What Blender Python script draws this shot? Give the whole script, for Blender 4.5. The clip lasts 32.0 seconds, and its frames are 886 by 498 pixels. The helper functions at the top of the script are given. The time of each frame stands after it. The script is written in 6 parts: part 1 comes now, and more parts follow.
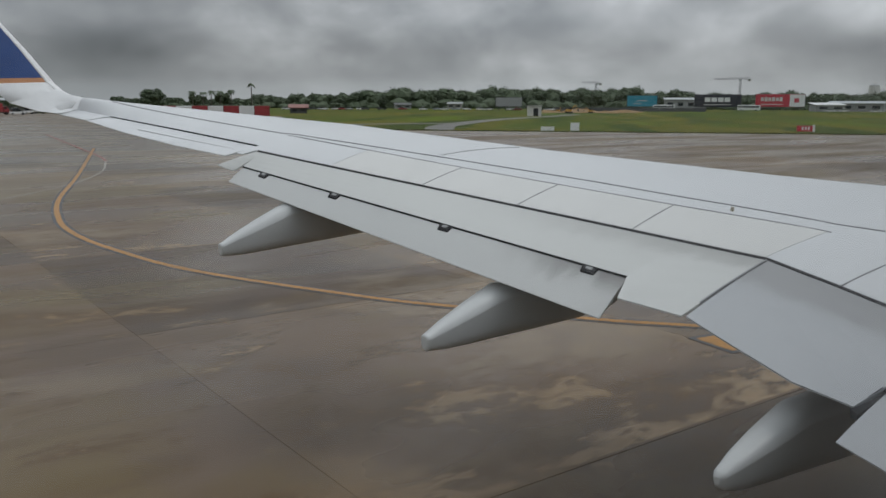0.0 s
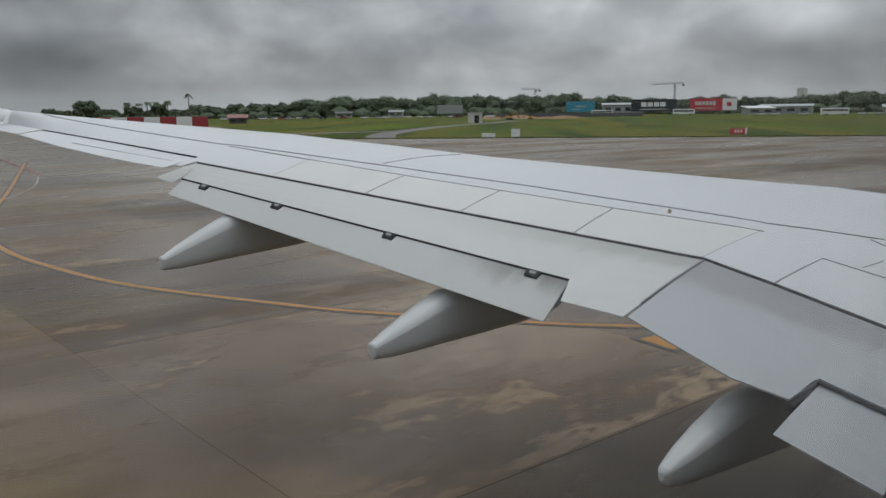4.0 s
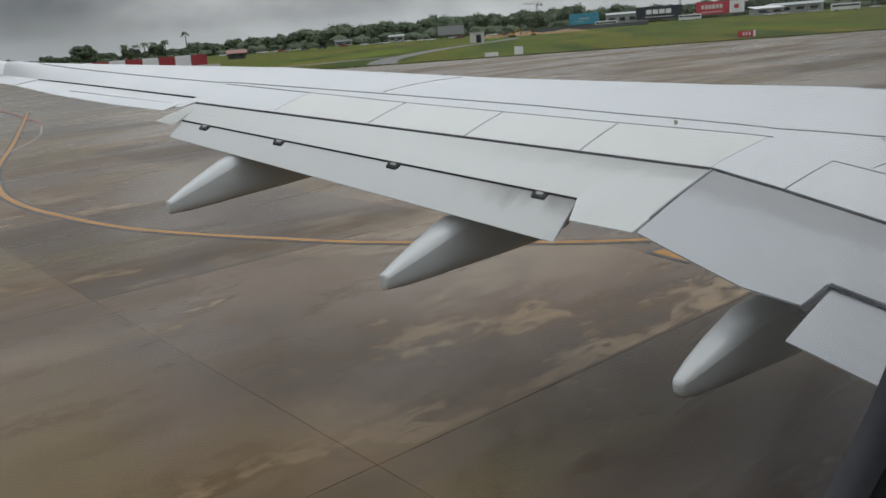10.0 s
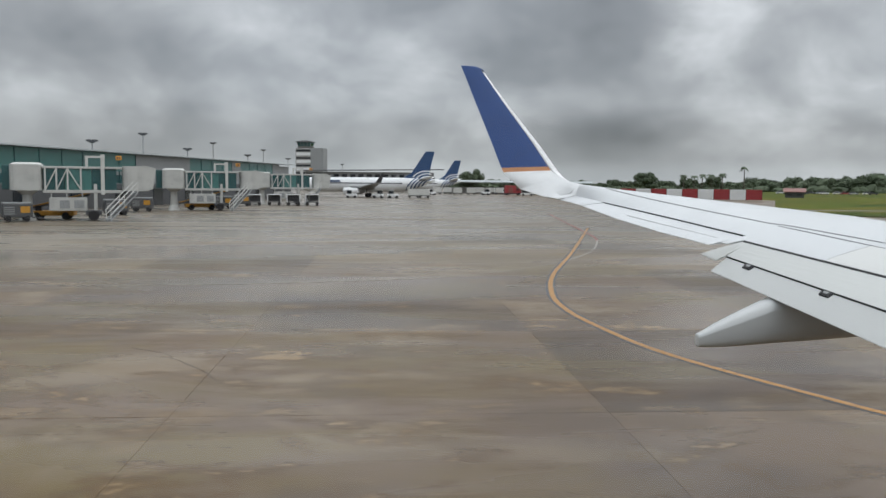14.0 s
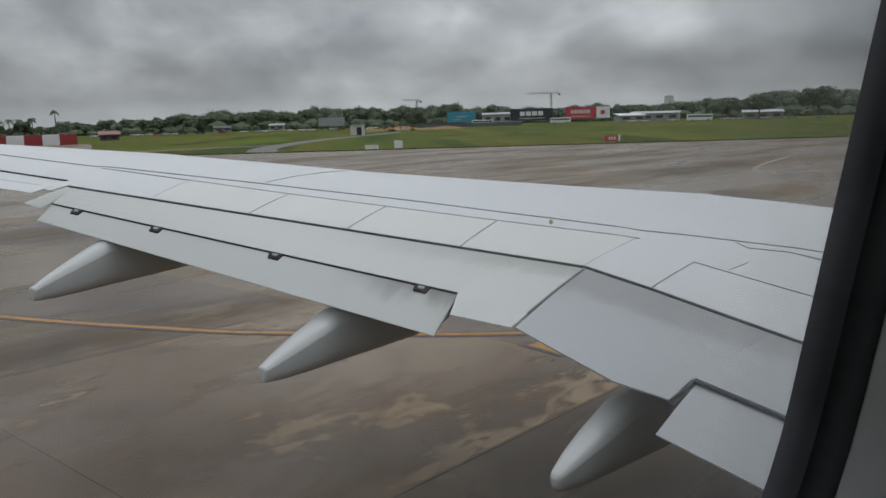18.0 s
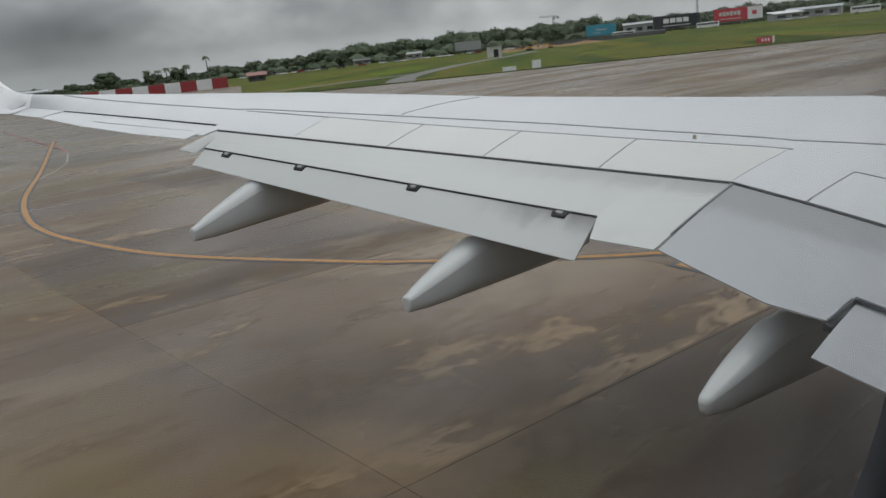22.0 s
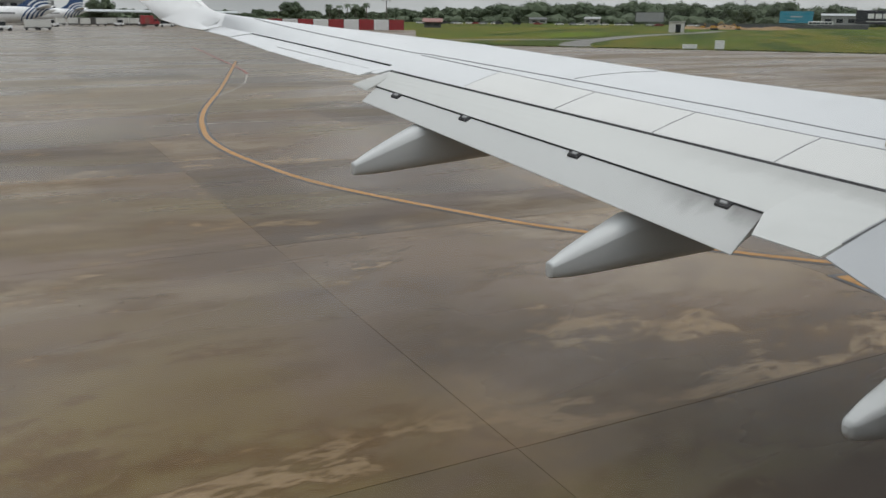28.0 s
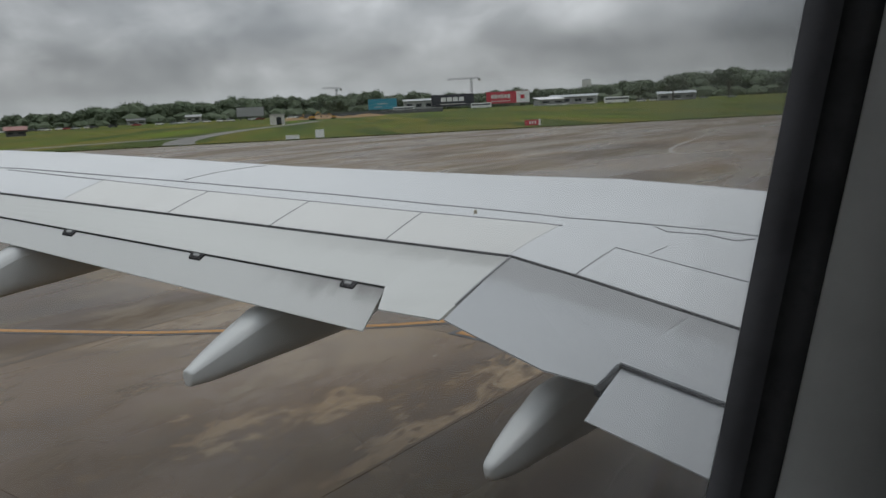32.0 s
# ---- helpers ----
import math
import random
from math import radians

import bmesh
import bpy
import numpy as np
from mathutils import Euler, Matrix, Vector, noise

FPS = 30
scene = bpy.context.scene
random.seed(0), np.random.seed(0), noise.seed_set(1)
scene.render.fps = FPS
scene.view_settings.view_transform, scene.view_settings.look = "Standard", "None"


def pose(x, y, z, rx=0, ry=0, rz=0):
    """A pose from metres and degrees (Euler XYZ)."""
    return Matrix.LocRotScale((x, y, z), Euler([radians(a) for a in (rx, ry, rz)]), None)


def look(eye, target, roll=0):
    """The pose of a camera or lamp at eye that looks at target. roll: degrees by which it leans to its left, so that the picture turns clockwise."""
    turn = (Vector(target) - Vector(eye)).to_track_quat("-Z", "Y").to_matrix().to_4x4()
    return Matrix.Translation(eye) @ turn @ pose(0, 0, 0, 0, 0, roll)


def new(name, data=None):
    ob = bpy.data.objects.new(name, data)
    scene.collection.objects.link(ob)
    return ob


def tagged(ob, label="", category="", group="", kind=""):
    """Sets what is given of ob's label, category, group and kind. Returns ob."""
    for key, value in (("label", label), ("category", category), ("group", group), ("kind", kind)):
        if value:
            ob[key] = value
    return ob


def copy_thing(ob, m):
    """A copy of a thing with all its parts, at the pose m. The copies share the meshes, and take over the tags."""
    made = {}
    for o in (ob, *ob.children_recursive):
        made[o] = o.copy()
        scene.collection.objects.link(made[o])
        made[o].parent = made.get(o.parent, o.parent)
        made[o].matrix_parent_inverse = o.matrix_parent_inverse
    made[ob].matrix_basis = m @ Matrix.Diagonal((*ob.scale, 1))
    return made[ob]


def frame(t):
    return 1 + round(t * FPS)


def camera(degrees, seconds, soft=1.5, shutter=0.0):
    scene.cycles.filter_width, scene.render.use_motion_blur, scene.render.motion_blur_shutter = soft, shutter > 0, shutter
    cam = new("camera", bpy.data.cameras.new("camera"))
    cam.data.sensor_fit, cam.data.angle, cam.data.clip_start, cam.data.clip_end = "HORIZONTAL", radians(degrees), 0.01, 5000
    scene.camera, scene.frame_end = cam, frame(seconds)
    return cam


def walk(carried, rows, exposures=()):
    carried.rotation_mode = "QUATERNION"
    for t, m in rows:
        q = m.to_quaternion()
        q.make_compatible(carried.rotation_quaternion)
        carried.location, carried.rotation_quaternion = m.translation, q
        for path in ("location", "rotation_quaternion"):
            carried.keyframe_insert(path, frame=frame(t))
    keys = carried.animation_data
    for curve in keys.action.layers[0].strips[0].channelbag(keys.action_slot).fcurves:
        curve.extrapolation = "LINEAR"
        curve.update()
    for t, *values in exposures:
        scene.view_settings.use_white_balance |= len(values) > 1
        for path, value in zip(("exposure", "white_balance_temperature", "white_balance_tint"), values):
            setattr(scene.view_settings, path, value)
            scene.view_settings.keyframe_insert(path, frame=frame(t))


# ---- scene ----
# ---- camera ----
cam = camera(55.48, 32.0, soft=1.5)
PATH = [
    (0.0, -0.005, 1.539, 3.929, 80.13, -0.17, -36.20),
    (0.5, -0.013, 1.533, 3.930, 79.14, 0.02, -37.15),
    (1.0, -0.012, 1.529, 3.934, 81.08, 1.13, -39.01),
    (1.5, -0.017, 1.533, 3.929, 80.05, 0.06, -39.25),
    (2.0, -0.017, 1.525, 3.935, 80.01, -0.37, -38.72),
    (2.5, -0.012, 1.525, 3.933, 78.59, 0.05, -39.18),
    (3.0, -0.019, 1.517, 3.933, 80.36, -1.22, -40.23),
    (3.5, -0.019, 1.511, 3.933, 79.75, 0.15, -41.40),
    (4.0, -0.023, 1.514, 3.932, 80.63, 0.59, -40.15),
    (4.5, -0.016, 1.521, 3.930, 78.71, 0.97, -40.82),
    (6.5, -0.019, 1.527, 3.936, 77.62, 2.78, -39.96),
    (7.0, -0.027, 1.547, 3.939, 77.40, 3.43, -39.93),
    (7.5, -0.001, 1.514, 3.933, 78.51, 3.88, -40.55),
    (8.0, 0.016, 1.510, 3.906, 77.76, 3.67, -40.20),
    (8.5, 0.002, 1.531, 3.926, 77.92, 3.46, -39.81),
    (9.0, 0.021, 1.505, 3.918, 77.76, 2.65, -39.66),
    (9.5, 0.044, 1.498, 3.932, 76.02, 6.38, -39.42),
    (10.0, 0.029, 1.511, 3.943, 75.52, 4.24, -40.09),
    (10.5, 0.035, 1.510, 3.944, 75.36, 3.25, -40.46),
    (11.0, 0.051, 1.509, 3.936, 75.32, 4.15, -41.39),
    (11.5, 0.055, 1.501, 3.953, 74.93, 4.12, -39.72),
    (12.0, 0.062, 1.473, 3.961, 76.64, 7.23, -36.33),
    (12.5, 0.055, 1.515, 3.972, 81.04, 7.11, -19.77),
    (13.0, 0.084, 1.543, 3.982, 84.92, 0.68, -7.68),
    (13.5, 0.058, 1.538, 3.989, 85.53, -0.48, -3.89),
    (15.5, 0.009, 1.557, 4.038, 84.96, -1.37, -10.04),
    (16.0, 0.022, 1.541, 3.994, 84.36, -1.31, -18.67),
    (16.5, 0.009, 1.508, 3.994, 84.13, 0.40, -25.85),
    (17.0, -0.006, 1.498, 4.011, 81.64, 4.09, -33.47),
    (17.5, -0.008, 1.492, 3.990, 82.16, 3.64, -40.14),
    (18.0, -0.045, 1.498, 3.986, 81.24, 1.58, -48.06),
    (18.5, -0.021, 1.485, 3.996, 80.46, 2.81, -48.55),
    (19.0, -0.029, 1.490, 4.003, 81.07, 3.69, -47.30),
    (19.5, -0.023, 1.474, 3.993, 79.72, 4.79, -44.73),
    (20.0, -0.019, 1.457, 3.984, 78.65, 5.96, -43.55),
    (20.5, -0.012, 1.460, 3.972, 78.84, 5.85, -43.36),
    (21.0, -0.010, 1.476, 3.964, 78.55, 5.10, -43.18),
    (21.5, 0.010, 1.488, 3.983, 77.98, 6.59, -39.91),
    (22.0, 0.032, 1.483, 4.008, 76.64, 6.07, -38.93),
    (22.5, 0.022, 1.480, 3.979, 76.16, 7.44, -37.10),
    (23.0, 0.014, 1.496, 3.955, 73.88, 6.95, -37.12),
    (23.5, 0.028, 1.477, 3.964, 76.49, 5.77, -36.65),
    (24.0, 0.041, 1.485, 3.975, 75.20, 4.49, -37.33),
    (24.5, 0.032, 1.485, 3.969, 75.00, 4.35, -36.50),
    (25.0, 0.031, 1.491, 3.968, 74.58, 2.75, -36.66),
    (25.5, 0.018, 1.489, 3.967, 74.85, 2.15, -37.55),
    (26.0, 0.010, 1.494, 3.971, 76.13, 1.75, -34.07),
    (26.5, 0.008, 1.519, 3.977, 74.55, -0.86, -26.99),
    (28.5, -0.014, 1.521, 4.003, 74.51, -0.12, -27.74),
    (29.0, -0.001, 1.514, 3.986, 75.22, 1.13, -29.02),
    (29.5, -0.025, 1.515, 4.012, 74.61, 0.83, -28.93),
    (30.0, -0.004, 1.539, 3.995, 77.98, -0.97, -37.94),
    (30.5, -0.039, 1.503, 4.024, 81.36, -0.25, -44.62),
    (31.0, -0.041, 1.522, 4.017, 78.98, -0.99, -50.87),
    (31.5, -0.033, 1.511, 4.026, 80.65, 0.66, -54.34),
    (32.0, -0.028, 1.508, 4.038, 80.16, 2.75, -53.35),
]
EXPOSURES = [(0.0, -0.1, 6450, 10), (4.0, -0.05, 6450, 10), (9.0, 0.09, 6500, 10), (10.5, 0.2, 6500, 10), (12.0, 0.24, 6500, 10), (13.0, 0.47, 6450, 10), (16.0, 0.2, 6450, 10), (18.0, -0.05, 6450, 10),
             (21.0, -0.04, 6500, 10), (24.0, 0.31, 6650, 10), (26.0, 0.25, 6650, 10), (29.0, 0.34, 6650, 10), (30.0, 0.28, 6550, 10), (31.0, -0.03, 6500, 10), (32.0, -0.07, 6500, 10)]
walk(cam, [(t, pose(*row)) for t, *row in PATH], EXPOSURES)

# ---- light: overcast sky ----
world = bpy.data.worlds.new("overcast_sky")
scene.world = world
world.use_nodes = True
wn, wl = world.node_tree.nodes, world.node_tree.links
wn.clear()


def wnode(kind, **inputs):
    n = wn.new(kind)
    for k, v in inputs.items():
        n.inputs[k].default_value = v
    return n


SKY_GAIN = 1.0
SUN_EL, SUN_ROT = radians(68), radians(125)
w_out = wn.new("ShaderNodeOutputWorld")
w_bg = wn.new("ShaderNodeBackground")
w_sky = wn.new("ShaderNodeTexSky")
w_sky.sky_type = "NISHITA"
w_sky.sun_disc = False
w_sky.sun_elevation, w_sky.sun_rotation = SUN_EL, SUN_ROT
w_co = wn.new("ShaderNodeTexCoord")
w_sep = wn.new("ShaderNodeSeparateXYZ")
wl.new(w_co.outputs["Generated"], w_sep.inputs[0])
# cloud layer: direction spread over a flat ceiling
w_lift = wn.new("ShaderNodeMath"); w_lift.operation = "ADD"; w_lift.inputs[1].default_value = 0.75
w_max = wn.new("ShaderNodeMath"); w_max.operation = "MAXIMUM"; w_max.inputs[1].default_value = 0.05
wl.new(w_sep.outputs["Z"], w_lift.inputs[0]); wl.new(w_lift.outputs[0], w_max.inputs[0])
w_div = wn.new("ShaderNodeVectorMath"); w_div.operation = "DIVIDE"
w_comb = wn.new("ShaderNodeCombineXYZ")
for k in range(3):
    wl.new(w_max.outputs[0], w_comb.inputs[k])
wl.new(w_co.outputs["Generated"], w_div.inputs[0]); wl.new(w_comb.outputs[0], w_div.inputs[1])
w_big = wnode("ShaderNodeTexNoise", Scale=2.1, Detail=4.0, Roughness=0.5, Distortion=0.15)
w_small = wnode("ShaderNodeTexNoise", Scale=6.0, Detail=6.0, Roughness=0.55, Distortion=0.2)
for n in (w_big, w_small):
    wl.new(w_div.outputs[0], n.inputs["Vector"])
w_mixn = wn.new("ShaderNodeMath"); w_mixn.operation = "MULTIPLY_ADD"; w_mixn.inputs[1].default_value = 0.55
wl.new(w_small.outputs["Fac"], w_mixn.inputs[0]); wl.new(w_big.outputs["Fac"], w_mixn.inputs[2])
w_ramp = wn.new("ShaderNodeValToRGB")
els = w_ramp.color_ramp.elements
els[0].position, els[0].color = 0.62, (0.170, 0.183, 0.195, 1)
els[1].position, els[1].color = 0.95, (0.545, 0.570, 0.588, 1)
for pos, col in ((0.71, (0.235, 0.250, 0.264, 1)), (0.82, (0.338, 0.355, 0.369, 1))):
    e = els.new(pos); e.color = col
wl.new(w_mixn.outputs[0], w_ramp.inputs[0])
# brighter towards the zenith, and a pale strip along the horizon
w_zen = wn.new("ShaderNodeMapRange")
w_zen.inputs["From Min"].default_value, w_zen.inputs["From Max"].default_value = 0.18, 0.9
w_zen.inputs["To Min"].default_value, w_zen.inputs["To Max"].default_value = 1.0, 3.8
wl.new(w_sep.outputs["Z"], w_zen.inputs["Value"])
w_hor = wn.new("ShaderNodeMapRange")
w_hor.inputs["From Min"].default_value, w_hor.inputs["From Max"].default_value = 0.012, 0.055
w_hor.inputs["To Min"].default_value, w_hor.inputs["To Max"].default_value = 0.7, 0.0
wl.new(w_sep.outputs["Z"], w_hor.inputs["Value"])
w_pale = wn.new("ShaderNodeMix"); w_pale.data_type = "RGBA"
w_pale.inputs["B"].default_value = (0.318, 0.345, 0.358, 1)
wl.new(w_hor.outputs[0], w_pale.inputs["Factor"]); wl.new(w_ramp.outputs[0], w_pale.inputs["A"])
# the cloud base is heavy low over the field and thins out higher up
w_low = wn.new("ShaderNodeValToRGB")
w_low.color_ramp.interpolation = "EASE"
lows = w_low.color_ramp.elements
lows[0].position, lows[0].color = 0.0, (1.12, 1.12, 1.12, 1)
lows[1].position, lows[1].color = 0.7, (1, 1, 1, 1)
for pos, v in ((0.04, 1.06), (0.09, 0.86), (0.17, 0.83), (0.28, 1.14), (0.5, 1.16)):
    lows.new(pos).color = (v, v, v, 1)
w_lowz = wn.new("ShaderNodeMath"); w_lowz.operation = "MULTIPLY"; w_lowz.inputs[1].default_value = 2.86
wl.new(w_sep.outputs["Z"], w_lowz.inputs[0]); wl.new(w_lowz.outputs[0], w_low.inputs[0])
w_gb = wn.new("ShaderNodeMath"); w_gb.operation = "MULTIPLY"
wl.new(w_zen.outputs[0], w_gb.inputs[0]); wl.new(w_low.outputs[0], w_gb.inputs[1])
# broad lighter and heavier parts of the layer: bearing, height, inner and outer reach, gain
for az, el, near, far, gain in ((43, 9, 4, 16, 1.2), (21, 12, 4, 14, 0.86), (-6, 12, 4, 14, 1.15), (16, 6, 3, 9, 0.92), (-24, 6, 4, 16, 0.7), (70, 7, 4, 16, 1.1)):
    w_dir = wn.new("ShaderNodeVectorMath"); w_dir.operation = "DOT_PRODUCT"
    w_dir.inputs[1].default_value = (math.sin(radians(az)) * math.cos(radians(el)), math.cos(radians(az)) * math.cos(radians(el)), math.sin(radians(el)))
    wl.new(w_co.outputs["Generated"], w_dir.inputs[0])
    w_bk = wn.new("ShaderNodeMapRange"); w_bk.interpolation_type = "SMOOTHSTEP"
    w_bk.inputs["From Min"].default_value, w_bk.inputs["From Max"].default_value = math.cos(radians(far)), math.cos(radians(near))
    w_bk.inputs["To Min"].default_value, w_bk.inputs["To Max"].default_value = 1.0, gain
    wl.new(w_dir.outputs["Value"], w_bk.inputs["Value"])
    w_next = wn.new("ShaderNodeMath"); w_next.operation = "MULTIPLY"
    wl.new(w_gb.outputs[0], w_next.inputs[0]); wl.new(w_bk.outputs[0], w_next.inputs[1])
    w_gb = w_next
w_up = wn.new("ShaderNodeVectorMath"); w_up.operation = "SCALE"
wl.new(w_pale.outputs["Result"], w_up.inputs[0]); wl.new(w_gb.outputs[0], w_up.inputs["Scale"])
w_skys = wn.new("ShaderNodeVectorMath"); w_skys.operation = "SCALE"; w_skys.inputs["Scale"].default_value = 0.006
wl.new(w_sky.outputs[0], w_skys.inputs[0])
w_sum = wn.new("ShaderNodeVectorMath"); w_sum.operation = "ADD"
wl.new(w_up.outputs[0], w_sum.inputs[0]); wl.new(w_skys.outputs[0], w_sum.inputs[1])
wl.new(w_sum.outputs[0], w_bg.inputs["Color"])
w_bg.inputs["Strength"].default_value = SKY_GAIN
wl.new(w_bg.outputs[0], w_out.inputs["Surface"])
sun = new("sun", bpy.data.lights.new("sun", "SUN"))
sun.data.energy, sun.data.angle, sun.data.color = 0.35, radians(25), (1, 0.97, 0.92)
sun.matrix_world = look((0, 0, 60), (-20, 14, 0))

# ---- materials ----


class Mat:
    """A principled material with helpers for procedural variation."""

    def __init__(self, name, color, rough=0.5, metal=0.0, spec=0.5):
        self.m = bpy.data.materials.new(name)
        self.m.use_nodes = True
        self.n, self.l = self.m.node_tree.nodes, self.m.node_tree.links
        self.b = self.n["Principled BSDF"]
        self.b.inputs["Base Color"].default_value = (*color, 1)
        self.b.inputs["Roughness"].default_value = rough
        self.b.inputs["Metallic"].default_value = metal
        self.b.inputs["Specular IOR Level"].default_value = spec
        self.co = self.n.new("ShaderNodeTexCoord")
        self.src = None
        self.base = color

    def noise(self, scale, detail=5.0, rough=0.55, stretch=None, world=False, distort=0.0):
        t = self.n.new("ShaderNodeTexNoise")
        t.inputs["Scale"].default_value, t.inputs["Detail"].default_value = scale, detail
        t.inputs["Roughness"].default_value, t.inputs["Distortion"].default_value = rough, distort
        v = self.n.new("ShaderNodeNewGeometry").outputs["Position"] if world else self.co.outputs["Object"]
        if stretch:
            mp = self.n.new("ShaderNodeMapping")
            mp.inputs["Scale"].default_value = stretch
            self.l.new(v, mp.inputs["Vector"])
            v = mp.outputs[0]
        self.l.new(v, t.inputs["Vector"])
        return t.outputs["Fac"]

    def ramp(self, fac, lo, hi, a=0.0, b=1.0):
        r = self.n.new("ShaderNodeMapRange")
        for k, v in (("From Min", lo), ("From Max", hi), ("To Min", a), ("To Max", b)):
            r.inputs[k].default_value = v
        r.interpolation_type = "SMOOTHSTEP"
        self.l.new(fac, r.inputs["Value"])
        return r.outputs[0]

    def mix(self, fac, color):
        """Lay another colour over what is there, by a factor."""
        x = self.n.new("ShaderNodeMix")
        x.data_type = "RGBA"
        if self.src is None:
            x.inputs["A"].default_value = (*self.base, 1)
        else:
            self.l.new(self.src, x.inputs["A"])
        x.inputs["B"].default_value = (*color, 1)
        self.l.new(fac, x.inputs["Factor"])
        self.src = x.outputs["Result"]
        self.l.new(self.src, self.b.inputs["Base Color"])
        return self

    def tone(self, amount):
        """Each object a little lighter or darker."""
        i = self.n.new("ShaderNodeObjectInfo")
        r = self.ramp(i.outputs["Random"], 0, 1, 1 - amount, 1 + amount)
        x = self.n.new("ShaderNodeVectorMath")
        x.operation = "SCALE"
        if self.src is None:
            x.inputs[0].default_value = self.base
        else:
            self.l.new(self.src, x.inputs[0])
        self.l.new(r, x.inputs["Scale"])
        self.src = x.outputs[0]
        self.l.new(self.src, self.b.inputs["Base Color"])
        return self

    def rough(self, fac):
        self.l.new(fac, self.b.inputs["Roughness"])
        return self

    def bump(self, fac, strength, dist=0.01):
        u = self.n.new("ShaderNodeBump")
        u.inputs["Strength"].default_value, u.inputs["Distance"].default_value = strength, dist
        self.l.new(fac, u.inputs["Height"])
        self.l.new(u.outputs[0], self.b.inputs["Normal"])
        return self


def plain(name, color, rough=0.5, metal=0.0, var=0.14, scale=3.0, spec=0.5):
    """A painted or plastic surface with faint dirt at two scales."""
    k = Mat(name, color, rough, metal, spec)
    dark = tuple(c * (1 - 2.2 * var) for c in color)
    k.mix(k.ramp(k.noise(scale), 0.42, 0.75, 0, 0.8), dark)
    k.mix(k.ramp(k.noise(scale * 9, 3), 0.5, 0.8, 0, 0.35), dark)
    k.rough(k.ramp(k.noise(scale * 3), 0.3, 0.7, rough * 0.8, min(1, rough * 1.25)))
    return k.m


def concrete(name, pieces=False, slab_tone=1.0):
    """Wet, stained apron concrete: mauve-brown with olive stains, dark damp areas and pale scaled patches."""
    k = Mat(name, (0.122, 0.083, 0.055), 0.4)
    place = k.n.new("ShaderNodeSeparateXYZ")
    k.l.new(k.n.new("ShaderNodeNewGeometry").outputs["Position"], place.inputs[0])

    def joined(op, p, q):
        x = k.n.new("ShaderNodeMath"); x.operation = op
        for i, v in enumerate((p, q)):
            if isinstance(v, float):
                x.inputs[i].default_value = v
            else:
                k.l.new(v, x.inputs[i])
        return x.outputs[0]

    fine = k.noise(2.2, 8, 0.65, world=True)
    grit = k.noise(38, 4, 0.6, world=True)
    if pieces:
        i = k.n.new("ShaderNodeObjectInfo").outputs["Random"]
        k.mix(k.ramp(i, 0.5, 1.0, 0, 0.6), (0.132, 0.087, 0.047))
        k.mix(k.ramp(i, 0.0, 0.35, 0.6, 0), (0.079, 0.050, 0.031))
    # broad olive and brown stains
    k.mix(k.ramp(k.noise(0.12, 6, 0.58, (0.7, 1.2, 1), True, 0.4), 0.46, 0.58, 0, 0.85), (0.132, 0.094, 0.032))
    k.mix(k.ramp(k.noise(0.06, 5, 0.6, world=True, distort=0.6), 0.46, 0.64, 0, 0.6), (0.102, 0.066, 0.036))
    k.mix(k.ramp(k.noise(0.5, 7, 0.62, (0.8, 1.1, 1), True, 0.3), 0.50, 0.68, 0, 0.6), (0.106, 0.070, 0.023))
    # damp darker areas
    k.mix(k.ramp(k.noise(0.15, 6, 0.6, (0.7, 1.3, 1), True, 0.4), 0.34, 0.45, 0.75, 0), (0.056, 0.035, 0.019))
    k.mix(k.ramp(k.noise(0.4, 6, 0.62, (0.8, 1.2, 1), True, 0.3), 0.36, 0.46, 0.4, 0), (0.067, 0.044, 0.026))
    # drying, paler areas
    k.mix(k.ramp(k.noise(0.17, 7, 0.62, (0.8, 1.2, 1), True, 0.4), 0.525, 0.60, 0, 0.75), (0.190, 0.142, 0.088))
    k.mix(k.ramp(k.noise(0.7, 8, 0.68, (0.7, 1.2, 1), True, 0.3), 0.57, 0.72, 0, 0.45), (0.162, 0.113, 0.059))
    # thin scaled patches with a brown rim
    thin = joined("ADD", joined("MULTIPLY", fine, 0.30), k.noise(0.26, 9, 0.66, (0.8, 1.25, 1), True, 0.25))
    k.mix(k.ramp(thin, 0.67, 0.75, 0, 0.8), (0.091, 0.050, 0.015))
    flake = k.ramp(thin, 0.745, 0.80, 0, 0.6)
    k.mix(flake, (0.300, 0.207, 0.106))
    # concrete scaled off in ragged pale strips along the joints that run beside the aircraft
    for lo, mid, hi, gain in ((7.66, 7.75, 9.9, 0.165), (15.95, 16.0, 17.4, 0.085), (24.1, 24.2, 27.5, 0.10)):
        strip = joined("MULTIPLY", k.ramp(place.outputs["Y"], lo, mid), k.ramp(place.outputs["Y"], mid, hi, 1, 0))
        strip = joined("MULTIPLY", strip, k.ramp(k.noise(0.16, 3, 0.5, (1, 0.2, 1), True), 0.32, 0.5, 0.5, gain / 0.165))
        edge = joined("ADD", joined("MULTIPLY", strip, 0.165), k.noise(0.85, 12, 0.70, (0.55, 1.2, 1), True, 0.12))
        k.mix(k.ramp(edge, 0.55, 0.62, 0, 0.65), (0.084, 0.048, 0.017))
        k.mix(k.ramp(edge, 0.615, 0.655, 0, 0.7), (0.240, 0.170, 0.096))
        k.mix(k.ramp(edge, 0.655, 0.71, 0, 0.6), (0.310, 0.222, 0.130))
    # the farther concrete is paler: low-angle sky reflection put into its colour
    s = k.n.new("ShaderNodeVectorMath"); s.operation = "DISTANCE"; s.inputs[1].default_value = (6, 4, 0)
